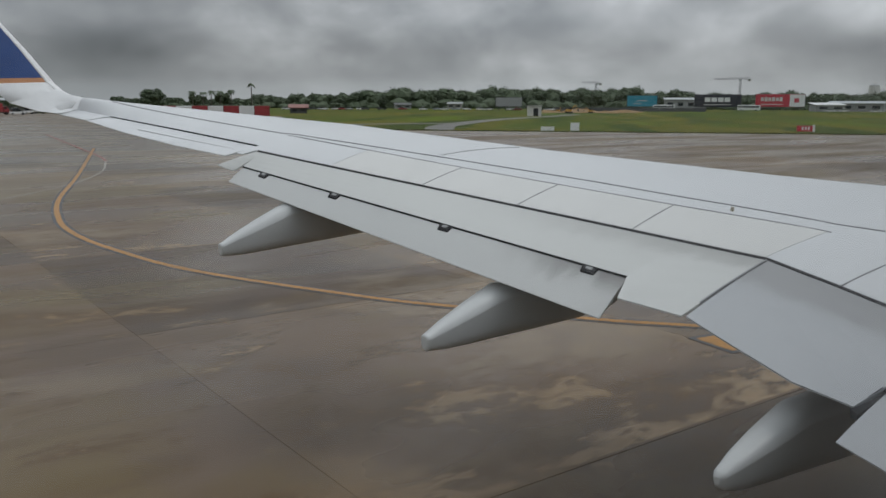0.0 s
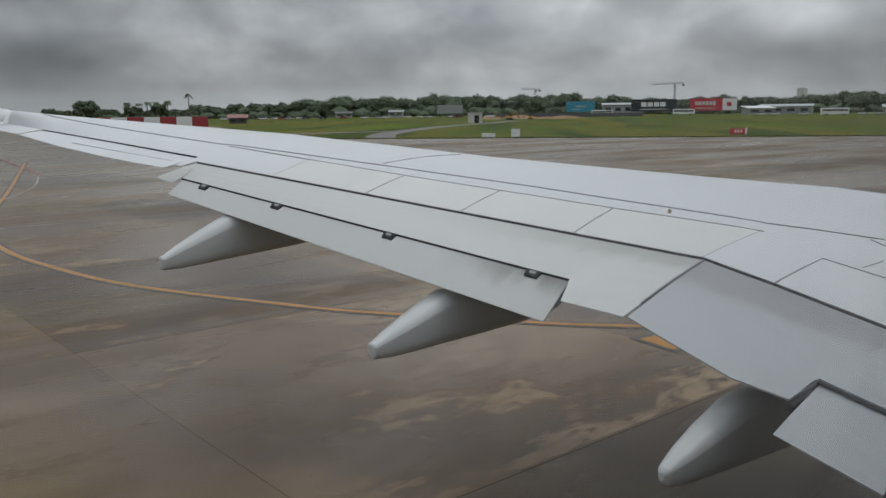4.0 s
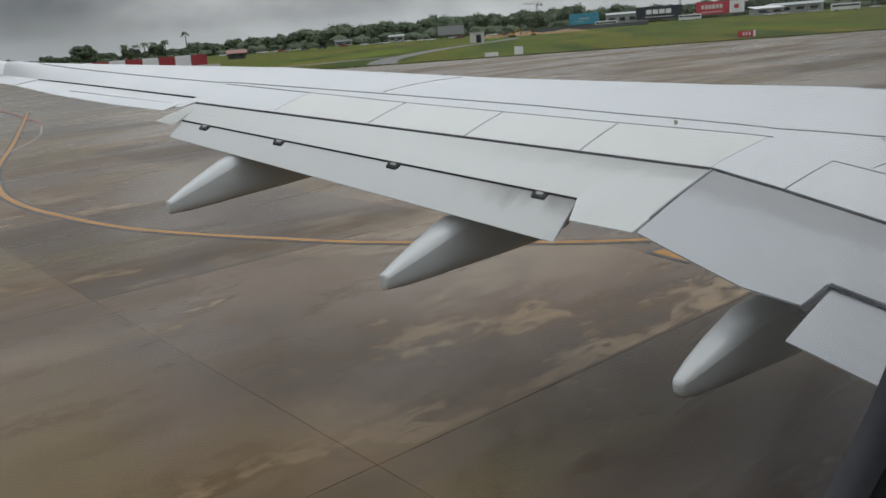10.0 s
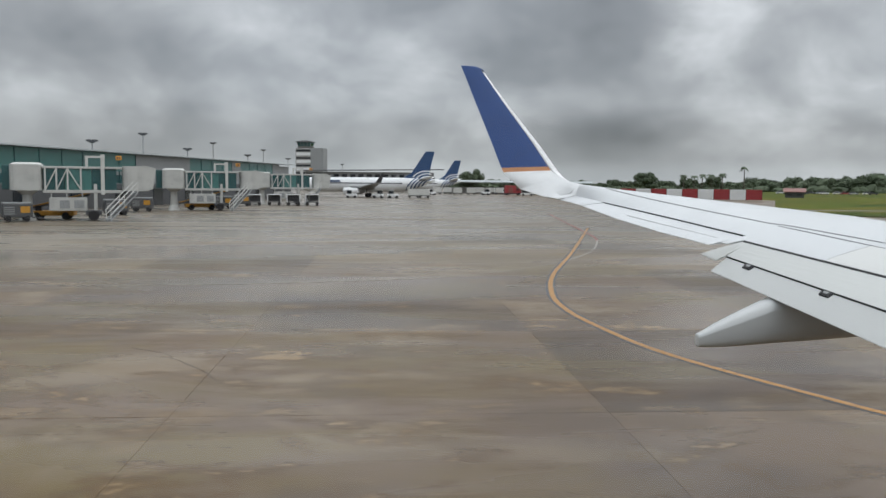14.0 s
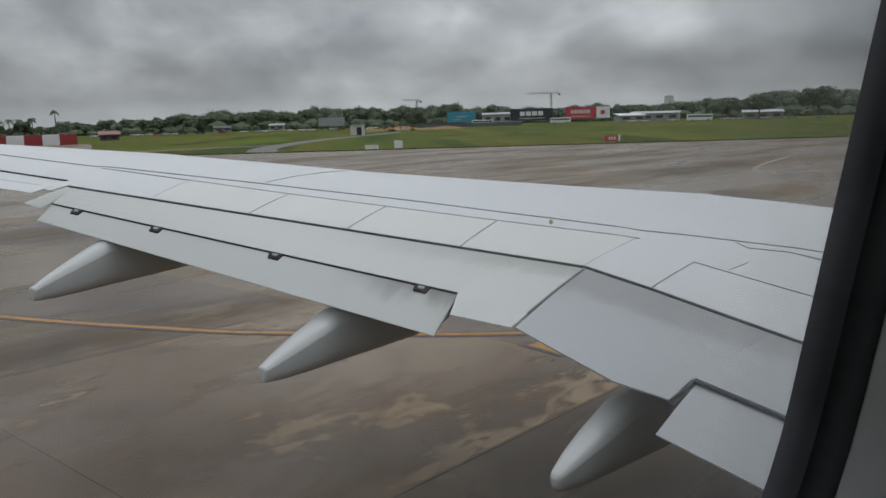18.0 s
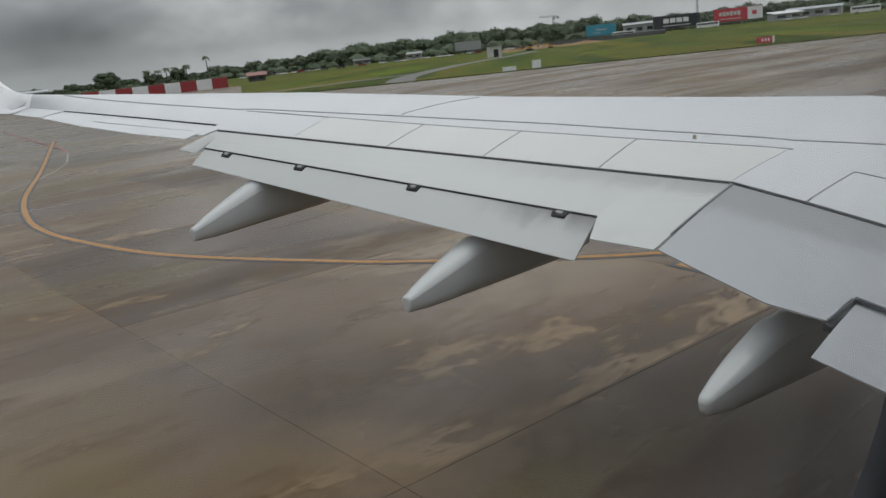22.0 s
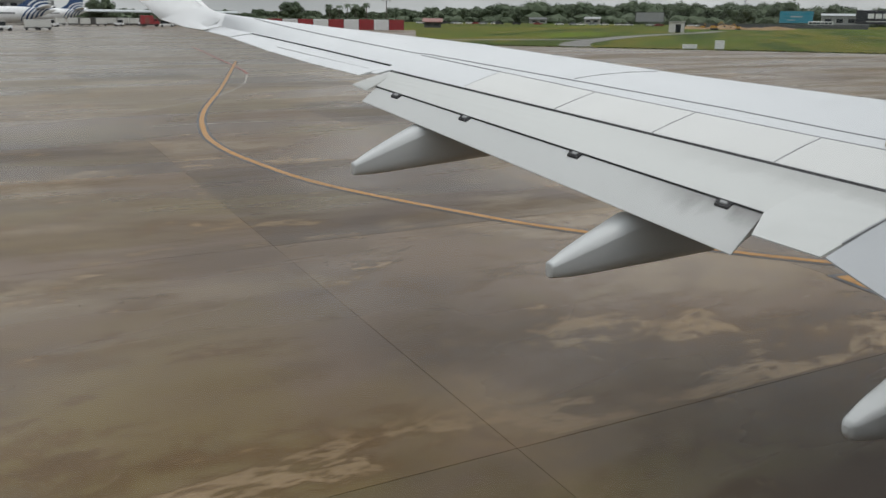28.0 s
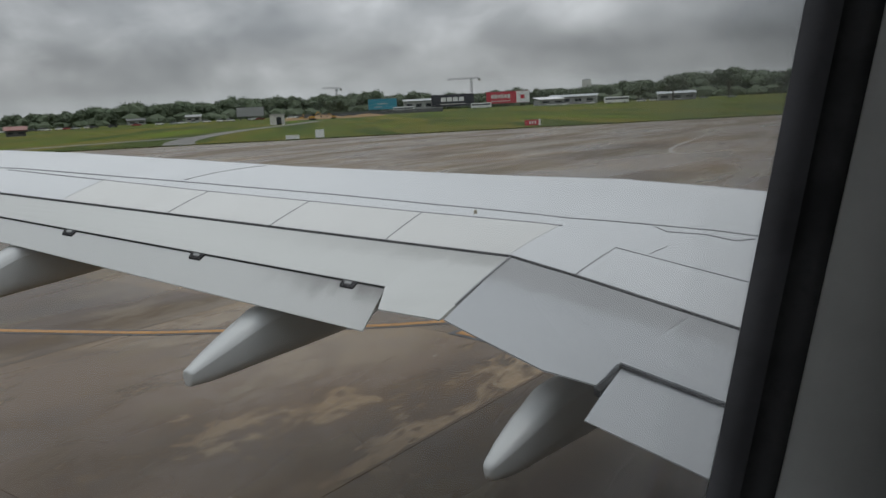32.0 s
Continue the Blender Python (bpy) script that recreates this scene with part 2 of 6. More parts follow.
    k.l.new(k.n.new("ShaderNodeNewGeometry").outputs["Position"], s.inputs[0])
    far_sheen = joined("MULTIPLY", k.ramp(s.outputs["Value"], 20, 70, 0, 1), k.ramp(k.noise(0.05, 7, 0.65, (0.9, 1.2, 1), True, 0.6), 0.36, 0.58, 0.45, 0.8))
    k.mix(joined("MULTIPLY", far_sheen, k.ramp(place.outputs["X"], 12, 48, 1.0, 0.2)), (0.225, 0.200, 0.163))
    # long ragged damp streaks on the paled far concrete
    streak = k.ramp(k.noise(0.5, 9, 0.7, (0.3, 1.5, 1), True, 0.5), 0.535, 0.60, 0, 0.4)
    k.mix(joined("MULTIPLY", far_sheen, streak), (0.078, 0.062, 0.046))
    if pieces:
        # drier, paler concrete along some of the joints
        e = k.n.new("ShaderNodeSeparateXYZ")
        k.l.new(k.co.outputs["Object"], e.inputs[0])
        for axis, lo, hi in (("X", 1.9, 3.75), ("Y", 2.2, 4.05)):
            off = joined("ABSOLUTE", e.outputs[axis], 0.0)
            near = joined("ADD", joined("MULTIPLY", k.ramp(off, lo, hi), 0.15), k.noise(0.3 if axis == "X" else 0.24, 10, 0.66, (1, 1.3, 1), True, 0.4))
            k.mix(k.ramp(near, 0.66, 0.74, 0, 0.5), (0.180, 0.122, 0.063))
        k.tone(0.2)
        if slab_tone != 1.0:
            o = k.n.new("ShaderNodeVectorMath"); o.operation = "MULTIPLY"; o.inputs[1].default_value = (slab_tone * 0.94, slab_tone, slab_tone * 1.12)
            k.l.new(k.src, o.inputs[0])
            k.l.new(o.outputs[0], k.b.inputs["Base Color"])
    # standing film of water in long patches along the slabs
    wet = k.noise(0.11, 5, 0.6, (0.45, 1.5, 1), True, 0.4)
    # the far side has dried to a coarse surface
    k.rough(joined("ADD", k.ramp(wet, 0.38, 0.64, 0.19, 0.40), k.ramp(place.outputs["X"], 25, 60, 0, 0.08)))
    k.l.new(k.ramp(wet, 0.38, 0.62, 0.27, 0.10), k.b.inputs["Specular IOR Level"])
    k.bump(joined("ADD", flake, grit), 0.02, 0.005)
    return k.m


def foliage(name, a, b):
    k = Mat(name, a, 0.75, spec=0.2)
    k.mix(k.ramp(k.noise(0.25, 4, world=True), 0.4, 0.65), b)
    g = k.n.new("ShaderNodeNewGeometry")
    k.mix(k.ramp(g.outputs["Random Per Island"], 0, 1, 0, 0.5), tuple(c * 0.7 for c in a))
    return k.m


def wing_paint(name, color, streak=0.25, rough=0.34):
    k = Mat(name, color, rough)
    d = tuple(c * 0.72 for c in color)
    k.mix(k.ramp(k.noise(1.2, 6, 0.6, (0.5, 3, 3)), 0.48, 0.75, 0, streak), d)
    k.mix(k.ramp(k.noise(0.4, 3), 0.5, 0.75, 0, 0.25), tuple(c * 1.1 for c in color))
    k.rough(k.ramp(k.noise(1.1, 2), 0.35, 0.7, rough * 0.85, rough * 1.25))
    return k.m


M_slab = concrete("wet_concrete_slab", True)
# darker pour whose colour also holds the shade beside the aircraft
M_slab_shaded = concrete("darker_wet_shaded_slab", True, 0.82)
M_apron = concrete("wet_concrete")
M_joint = plain("joint_sealant", (0.045, 0.042, 0.04), 0.6)
k = Mat("rough_grass", (0.078, 0.104, 0.008), 0.9, spec=0.15)
k.mix(k.ramp(k.noise(0.02, 5, world=True), 0.46, 0.56), (0.125, 0.112, 0.016))
k.mix(k.ramp(k.noise(0.09, 7, 0.65, (1, 1, 1), True, 0.6), 0.48, 0.58, 0, 0.85), (0.042, 0.076, 0.006))
k.mix(k.ramp(k.noise(0.9, 6, 0.7, None, True), 0.45, 0.75, 0, 0.6), (0.056, 0.074, 0.009))
field_co = k.n.new("ShaderNodeMapping")
field_co.vector_type = "TEXTURE"
field_co.inputs["Rotation"].default_value = (0, 0, radians(-48))
field_co.inputs["Scale"].default_value = (1, 6, 1)
k.l.new(k.n.new("ShaderNodeNewGeometry").outputs["Position"], field_co.inputs["Vector"])
for scale, lo, hi, amount, color in ((0.03, 0.48, 0.56, 0.85, (0.130, 0.116, 0.015)), (0.07, 0.50, 0.56, 0.8, (0.025, 0.054, 0.005)), (0.05, 0.55, 0.62, 0.8, (0.100, 0.146, 0.008)), (0.22, 0.56, 0.66, 0.7, (0.032, 0.043, 0.008))):
    patch = k.n.new("ShaderNodeTexNoise")
    patch.inputs["Scale"].default_value, patch.inputs["Detail"].default_value, patch.inputs["Roughness"].default_value = scale, 7, 0.62
    k.l.new(field_co.outputs[0], patch.inputs["Vector"])
    k.mix(k.ramp(patch.outputs["Fac"], lo, hi, 0, amount), color)
k.bump(k.noise(1.4, 8, 0.7, None, True), 0.8, 0.3)
M_grass = k.m
M_blade = foliage("grass_blades", (0.085, 0.115, 0.026), (0.13, 0.118, 0.038))
M_leaf = foliage("dark_leaves", (0.105, 0.132, 0.082), (0.082, 0.112, 0.066))
M_leaf2 = foliage("olive_leaves", (0.12, 0.148, 0.1), (0.1, 0.128, 0.084))
M_dirt = plain("orange_brown_earth", (0.26, 0.165, 0.08), 0.9, var=0.2, scale=0.8)
M_bark = plain("bark", (0.09, 0.075, 0.06), 0.9)
M_skin = wing_paint("wing_grey_paint", (0.57, 0.585, 0.592), 0.2)


M_spoiler = wing_paint("spoiler_warm_grey_paint", (0.585, 0.588, 0.568), 0.18)
M_inb = wing_paint("inboard_flap_blue_grey_paint", (0.385, 0.398, 0.408), 0.12)


def edge_soot_shade(name, color, axis_x, axis_y, lo, hi, amount, y0, y1):
    """Flap paint with rubbed-on soot and painted-in shade behind the spoilers: strongest at the front edge, thinning
    out along the span.
    """
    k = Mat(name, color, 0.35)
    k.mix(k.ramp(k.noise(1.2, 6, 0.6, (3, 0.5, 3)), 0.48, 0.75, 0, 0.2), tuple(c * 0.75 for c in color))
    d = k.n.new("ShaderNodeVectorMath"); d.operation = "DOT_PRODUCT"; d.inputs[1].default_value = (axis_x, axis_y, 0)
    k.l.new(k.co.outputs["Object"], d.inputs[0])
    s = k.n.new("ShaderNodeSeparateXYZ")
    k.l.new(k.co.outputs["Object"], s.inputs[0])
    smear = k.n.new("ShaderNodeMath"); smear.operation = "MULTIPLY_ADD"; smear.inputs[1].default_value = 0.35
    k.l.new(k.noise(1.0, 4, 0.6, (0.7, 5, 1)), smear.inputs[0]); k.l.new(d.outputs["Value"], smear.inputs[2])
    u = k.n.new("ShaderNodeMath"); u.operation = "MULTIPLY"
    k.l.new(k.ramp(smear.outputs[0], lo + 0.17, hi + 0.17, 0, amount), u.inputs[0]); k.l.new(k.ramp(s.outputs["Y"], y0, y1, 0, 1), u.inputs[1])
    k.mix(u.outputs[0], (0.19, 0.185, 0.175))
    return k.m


# main flaps: soot plus the spoilers' shade darkened into the front edge
M_inb_soot_shade = edge_soot_shade("sooty_shaded_inboard_flap_paint", (0.385, 0.398, 0.408), 1.0, 0.06, 6.26, 6.56, 0.5, 1.0, 4.4)
M_flap_soot_shade = edge_soot_shade("sooty_shaded_outboard_flap_paint", (0.515, 0.525, 0.505), 0.949, 0.316, 7.66, 7.98, 0.5, 9.2, 5.6)
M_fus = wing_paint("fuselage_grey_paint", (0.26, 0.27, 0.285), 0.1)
M_soot = edge_soot_shade("sooty_aft_flap_paint", (0.53, 0.54, 0.527), 0.972, 0.233, 6.70, 6.93, 0.9, 8.0, 6.6)
M_fair = wing_paint("fairing_grey_paint", (0.51, 0.525, 0.52), 0.2, 0.36)
# pale leading edge metal, with the blue of the reflected sky put into its colour
M_alu = wing_paint("polished_sky_tinted_leading_edge", (0.60, 0.63, 0.675), 0.1, 0.26)
M_gap = plain("black_seal", (0.018, 0.018, 0.02), 0.7)
M_seam = plain("grey_seam", (0.27, 0.275, 0.28), 0.6)
M_blue = plain("navy_blue_paint", (0.036, 0.085, 0.26), 0.45, var=0.08)
M_tail = plain("dark_tail_blue_paint", (0.030, 0.075, 0.18), 0.4, var=0.1)
M_orange = plain("orange_paint", (0.62, 0.30, 0.14), 0.35, var=0.08)
M_white = plain("white_paint", (0.76, 0.77, 0.77), 0.4, var=0.08)
M_lew = plain("bright_white_leading_edge", (0.86, 0.86, 0.86), 0.35, var=0.03)
M_beige = plain("beige_sealant", (0.42, 0.39, 0.30), 0.6)
M_offwhite = plain("weathered_white_paint", (0.58, 0.58, 0.55), 0.5, var=0.06, scale=0.6)
M_bridge = plain("weathered_bridge_paint", (0.50, 0.50, 0.475), 0.55, var=0.12, scale=0.8)
M_rubber = plain("black_rubber", (0.10, 0.10, 0.105), 0.85, var=0.2, scale=14, spec=0.15)
M_seal = plain("charcoal_rubber", (0.10, 0.10, 0.108), 0.9, var=0.15, scale=14, spec=0.08)
M_cabin = plain("grey_cabin_plastic", (0.80, 0.80, 0.78), 0.5, var=0.04, scale=20)
M_interior = plain("dim_blue_grey_cabin_lining", (0.46, 0.455, 0.45), 0.7, var=0.1, scale=6)
M_teal = plain("teal_glass", (0.07, 0.20, 0.185), 0.3, var=0.2)
M_dkteal = plain("dark_teal_glazing", (0.035, 0.105, 0.108), 0.2, var=0.2)
M_grey = plain("grey_cladding", (0.30, 0.31, 0.31), 0.6)
M_dkgrey = plain("dark_grey_steel", (0.085, 0.088, 0.092), 0.55)
M_roof = plain("pale_metal_roof", (0.42, 0.45, 0.46), 0.45)
M_tyre = plain("tyre_rubber", (0.02, 0.02, 0.021), 0.8)
M_red = plain("red_paint", (0.34, 0.04, 0.045), 0.5)
M_signred = plain("billboard_red", (0.52, 0.035, 0.06), 0.5)
M_signblue = plain("billboard_turquoise", (0.03, 0.26, 0.36), 0.5)
M_signblack = plain("billboard_navy_black", (0.012, 0.014, 0.026), 0.5)
M_yellow = plain("worn_yellow_line_paint", (0.40, 0.185, 0.026), 0.45, var=0.22, scale=5)
M_linewhite = plain("worn_white_line_paint", (0.30, 0.275, 0.24), 0.5, var=0.25, scale=4)
M_linered = plain("worn_red_line_paint", (0.24, 0.09, 0.07), 0.5, var=0.25, scale=4)
M_border = plain("black_line_border", (0.06, 0.062, 0.068), 0.5, var=0.2)
M_path = plain("pale_asphalt", (0.12, 0.115, 0.10), 0.6)
M_amber = plain("amber_sign", (0.75, 0.33, 0.03), 0.5)
M_vehicle_y = plain("construction_yellow", (0.55, 0.27, 0.03), 0.5)
M_glass = plain("dark_window_glass", (0.02, 0.025, 0.03), 0.1, var=0.1)
M_pane = bpy.data.materials.new("clear_acrylic")
M_pane.use_nodes = True
pn, pl = M_pane.node_tree.nodes, M_pane.node_tree.links
pn.clear()
p_mix, p_fres = pn.new("ShaderNodeMixShader"), pn.new("ShaderNodeFresnel")
p_fres.inputs["IOR"].default_value = 1.49
p_gloss = pn.new("ShaderNodeBsdfGlossy")
p_gloss.inputs["Roughness"].default_value = 0.16
pl.new(p_fres.outputs[0], p_mix.inputs[0])
pl.new(pn.new("ShaderNodeBsdfTransparent").outputs[0], p_mix.inputs[1])
pl.new(p_gloss.outputs[0], p_mix.inputs[2])
pl.new(p_mix.outputs[0], pn.new("ShaderNodeOutputMaterial").inputs["Surface"])
M_concw = plain("concrete_wall", (0.34, 0.335, 0.32), 0.75)

# ---- mesh helpers ----


def mesh_of(name, verts, faces, material, smooth=False):
    me = bpy.data.meshes.new(name)
    me.from_pydata([tuple(v) for v in verts], [], [tuple(f) for f in faces])
    me.materials.append(material)
    if smooth:
        me.polygons.foreach_set("use_smooth", [True] * len(me.polygons))
    me.validate()
    me.update()
    return me


def part(name, bm, material, parent, label="", smooth=False):
    """One mesh object under a thing or a part."""
    if isinstance(bm, bpy.types.Mesh):
        me = bm
    else:
        me = bpy.data.meshes.new(name)
        bmesh.ops.recalc_face_normals(bm, faces=bm.faces)
        bm.to_mesh(me)
        bm.free()
        me.materials.append(material)
        if smooth:
            me.polygons.foreach_set("use_smooth", [True] * len(me.polygons))
    ob = new(name, me)
    if parent is not None:
        ob.parent = parent
    if label:
        ob["label"] = label
    return ob


def thing(name, label, category, at=None, group="", kind=""):
    e = new(name)
    e.empty_display_size = 0.3
    if at is not None:
        e.matrix_basis = at
    return tagged(e, label, category, group, kind)


def box(bm, c, s, rz=0.0, bevel=0.0, m=None):
    g = bmesh.ops.create_cube(bm, size=1.0)["verts"]
    mm = pose(c[0], c[1], c[2], 0, 0, rz) @ Matrix.Diagonal((*s, 1))
    bmesh.ops.transform(bm, matrix=(m @ mm) if m else mm, verts=g)
    if bevel:
        es = {e for v in g for e in v.link_edges}
        bmesh.ops.bevel(bm, geom=list(es), offset=bevel, segments=2, affect="EDGES", profile=0.5)
    return bm


def rod(bm, a, b, r0, r1=None, n=8):
    a, b = Vector(a), Vector(b)
    d = b - a
    g = bmesh.ops.create_cone(bm, cap_ends=True, segments=n, radius1=r0, radius2=r0 if r1 is None else r1, depth=d.length)["verts"]
    q = d.to_track_quat("Z", "Y").to_matrix().to_4x4()
    bmesh.ops.transform(bm, matrix=Matrix.Translation((a + b) / 2) @ q, verts=g)
    return bm


def B(*a, **k):
    return box(bmesh.new(), *a, **k)


def R(*a, **k):
    return rod(bmesh.new(), *a, **k)


def loft(rings, closed=False, caps=False):
    """Vertices and faces of a skin over rings of equally many points."""
    n = len(rings[0])
    verts = [p for r in rings for p in r]
    faces = []
    for i in range(len(rings) - 1):
        for j in range(n if closed else n - 1):
            a, b = i * n + j, i * n + (j + 1) % n
            faces.append((a, b, b + n, a + n))
    if caps:
        faces.append(tuple(range(n))[::-1])
        faces.append(tuple((len(rings) - 1) * n + j for j in range(n)))
    return verts, faces


def loft_bm(rings, closed=False, caps=False):
    v, f = loft(rings, closed, caps)
    bm = bmesh.new()
    vs = [bm.verts.new(p) for p in v]
    for q in f:
        try:
            bm.faces.new([vs[i] for i in q])
        except ValueError:
            pass
    return bm


def slab_bm(top, thick):
    """A solid from a ring of top corners, thick metres deep."""
    return loft_bm([[Vector(p) for p in top], [Vector(p) - Vector((0, 0, thick)) for p in top]], True, True)


def lerp(a, b, u):
    return tuple(x + (y - x) * u for x, y in zip(a, b))


def out(az, d, z=0.0):
    """A place by its bearing from the window, outboard 0 and forward 90 degrees, and its distance."""
    return (d * math.sin(radians(az)), 1.5 + d * math.cos(radians(az)), z)


def facing(az, d, z=0.0, turn=0.0):
    """A pose there whose local -y faces the window."""
    x, y, z = out(az, d, z)
    return pose(x, y, z, 0, 0, -az + turn)


# ---- ground ----
ground = part("ground", mesh_of("ground", [(-3500, -3500, -0.05), (3500, -3500, -0.05), (3500, 3500, -0.05), (-3500, 3500, -0.05)], [(0, 1, 2, 3)], M_grass), None, None)
tagged(ground, "rough green and ochre airfield grass reaching the horizon", "grass", kind="structure")
EDGE_AZ, EDGE_D = 48.0, 118.0
tx, ty = math.cos(radians(EDGE_AZ)), -math.sin(radians(EDGE_AZ))
fx, fy, _ = out(EDGE_AZ, EDGE_D)
apron_ring = [(fx + tx * 420, fy + ty * 420)] + [(fx + tx * s, fy + ty * s) for s in (160, 80, 30, 0, -25)]
apron_ring += [out(25.5, 131)[:2], out(25.5, 245)[:2], out(9, 330)[:2], out(4, 620)[:2], out(-30, 620)[:2], (-420, -60), (-300, -260), (330, -330)]
ab = bmesh.new()
ab_v = [ab.verts.new((x, y, -0.03)) for x, y in apron_ring]
ab.faces.new(ab_v)
ab_e = bmesh.ops.extrude_face_region(ab, geom=ab.faces[:])
bmesh.ops.translate(ab, verts=[g for g in ab_e["geom"] if isinstance(g, bmesh.types.BMVert)], vec=(0, 0, -0.25))
bmesh.ops.triangulate(ab, faces=ab.faces)
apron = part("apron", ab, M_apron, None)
tagged(apron, "wet stained brown-grey concrete airport apron", "apron", kind="structure")


def strip_bm(pts, width, z, thick=0.004, bm=None):
    """A flat painted strip along a bent line of plan points."""
    bm = bm or bmesh.new()
    L, Rr = [], []
    for i, p in enumerate(pts):
        a, b = Vector(pts[max(i - 1, 0)]), Vector(pts[min(i + 1, len(pts) - 1)])
        d = (b - a).normalized()
        nrm = Vector((-d.y, d.x))
        w = width / 2 * (1 + 0.05 * math.sin(i * 2.3))
        L.append(Vector(p) + nrm * w)
        Rr.append(Vector(p) - nrm * w)
    top = [[(q.x, q.y, z), (r.x, r.y, z), (r.x, r.y, z - thick), (q.x, q.y, z - thick)] for q, r in zip(L, Rr)]
    v, f = loft(top, True, True)
    vs = [bm.verts.new(p) for p in v]
    for q in f:
        bm.faces.new([vs[i] for i in q])
    return bm


def smooth_line(pts, n=8):
    """A rounded line through the plan points."""
    res = []
    P4 = [pts[0]] + list(pts) + [pts[-1]]
    for i in range(1, len(P4) - 2):
        p0, p1, p2, p3 = (Vector(q) for q in P4[i - 1:i + 3])
        for j in range(n):
            t = j / n
            res.append(tuple(0.5 * ((2 * p1) + (p2 - p0) * t + (2 * p0 - 5 * p1 + 4 * p2 - p3) * t * t + (3 * p1 - p0 - 3 * p2 + p3) * t ** 3)))
    return res + [tuple(pts[-1])]


taxi = smooth_line([(18.6, 77.2), (11.2, 50.7), (7.6, 38.5), (6.2, 32.0), (5.85, 28.2), (6.05, 24.8), (6.75, 20.8), (8.6, 16.2), (9.6, 14.4), (11.2, 12.0), (12.1, 10.9), (16, 6.6), (30, -5.5)])
taxi_line = thing("taxi_line", "worn orange-yellow taxi guide line with grey borders on the apron", "ground marking", kind="structure")
part("line_border", strip_bm(taxi, 0.38, 0.003), M_border, taxi_line, "dark grey border")
part("line_paint", strip_bm(taxi, 0.18, 0.008), M_yellow, taxi_line, "worn orange-yellow paint")
far_line = thing("stand_line", "thin worn white stand boundary line curving to a red end", "ground marking", kind="structure")
part("line_paint", strip_bm(smooth_line([(-60, 33.3), (-30, 33.6), (-12, 34.2), (-4, 34.9), (3.2, 37.6), (8.6, 43.4), (12.4, 51.0), (15.2, 60.5)]), 0.11, 0.005), M_linewhite, far_line)
part("line_paint", strip_bm(smooth_line([(15.2, 60.5), (16.3, 67), (18.6, 86), (21.8, 112)]), 0.22, 0.006), M_linered, far_line, "worn red paint")
part("line_paint", strip_bm([(4.8, 33.95), (9.5, 33.75), (15.5, 33.6)], 0.1, 0.0045), M_linewhite, far_line)
box_line = thing("white_line", "worn white equipment lines painted on wet concrete", "ground marking", kind="structure")
part("line_paint", strip_bm(smooth_line([(13, 25.6), (17, 21.6), (24, 17)]), 0.09, 0.005), M_linewhite, box_line)
part("dash", strip_bm([(14.2, 12.4), (14.9, 10.2)], 0.1, 0.005), M_linewhite, box_line)
hook_line = thing("turning_line", "faint white curved turning mark on the far apron", "ground marking", kind="structure")
part("line_paint", strip_bm(smooth_line([(76, 28.5), (68, 27), (60, 25.3), (55, 23.3), (54, 21.5), (56, 20.6)]), 0.3, 0.006), M_linewhite, hook_line)
edge_line = thing("apron_edge_line", "pale worn edge line where apron meets grass", "ground marking", kind="structure")
part("line_paint", strip_bm([(fx + tx * s - 1.2 * math.sin(radians(EDGE_AZ)), fy + ty * s - 1.2 * math.cos(radians(EDGE_AZ))) for s in range(-20, 260, 20)], 0.5, -0.024), M_linewhite, edge_line)
dash0 = thing("marking_block", "orange painted rectangle with dark border on the apron", "ground marking", group="dashed orange marking", kind="structure")
part("block_border", B((0, 0, 0.002), (0.62, 1.02, 0.005)), M_border, dash0)
part("block_paint", B((0, 0, 0.0055), (0.42, 0.8, 0.004)), M_yellow, dash0)
dash0.matrix_basis = pose(11.75, 9.7, 0, 0, 0, -9)
for x, y, rz in ((11.45, 7.8, -8), (11.15, 6.0, -9), (10.85, 4.1, -9)):
    copy_thing(dash0, pose(x, y, 0, 0, 0, rz))
crk = random.Random(8)
for x, y, a in ((-6, 22, -35), (-14, 16, 60)):
    line = [(x, y)]
    for q in range(14):
        a += crk.uniform(-28, 28)
        line.append((line[-1][0] + 0.32 * math.cos(radians(a)), line[-1][1] + 0.32 * math.sin(radians(a))))
    crack = thing("crack", "thin dark crack in wet concrete slab", "crack", group="cracks in the apron", kind="structure")
    part("crack_line", strip_bm(line, 0.014, 0.003), M_joint, crack)
path = thing("service_road", "pale narrow service road across the grass to the hut", "road", kind="structure")
part("road_surface", strip_bm(smooth_line([out(36, 121)[:2], out(36.5, 150)[:2], out(40, 205)[:2], out(43.4, 255)[:2], out(45, 300)[:2]]), 4.6, -0.03, 0.02), M_path, path)
part("road_surface", strip_bm(smooth_line([out(36.8, 165)[:2], out(33, 160)[:2], out(26, 150)[:2]]), 4.5, -0.034, 0.02), M_path, path)

# ---- the wing outside the window ----
wing = thing("aircraft_wing", "light grey airliner wing with lowered flaps and a blue winglet", "aircraft wing", pose(0, 0, 0))
HY = [1.7, 3.925, 5.093, 5.7, 11.805, 11.95, 15.9, 17.05]
HX = [6.81, 6.685, 6.62, 6.564, 4.53, 4.62, 3.81, 3.57]
HZ = [1.66, 2.182, 2.455, 2.59, 3.306, 3.37, 3.69, 3.785]
CY = [1.7, 3.9, 4.95, 5.6, 6.9, 9.3, 11.805, 11.95, 16, 17.05]
CH = [0.98, 0.66, 0.55, 0.48, 0.415, 0.335, 0.298, 0.248, 0.21, 0.21]


def x_le(y):
    return 3.709 + 0.525 * (17.05 - y)


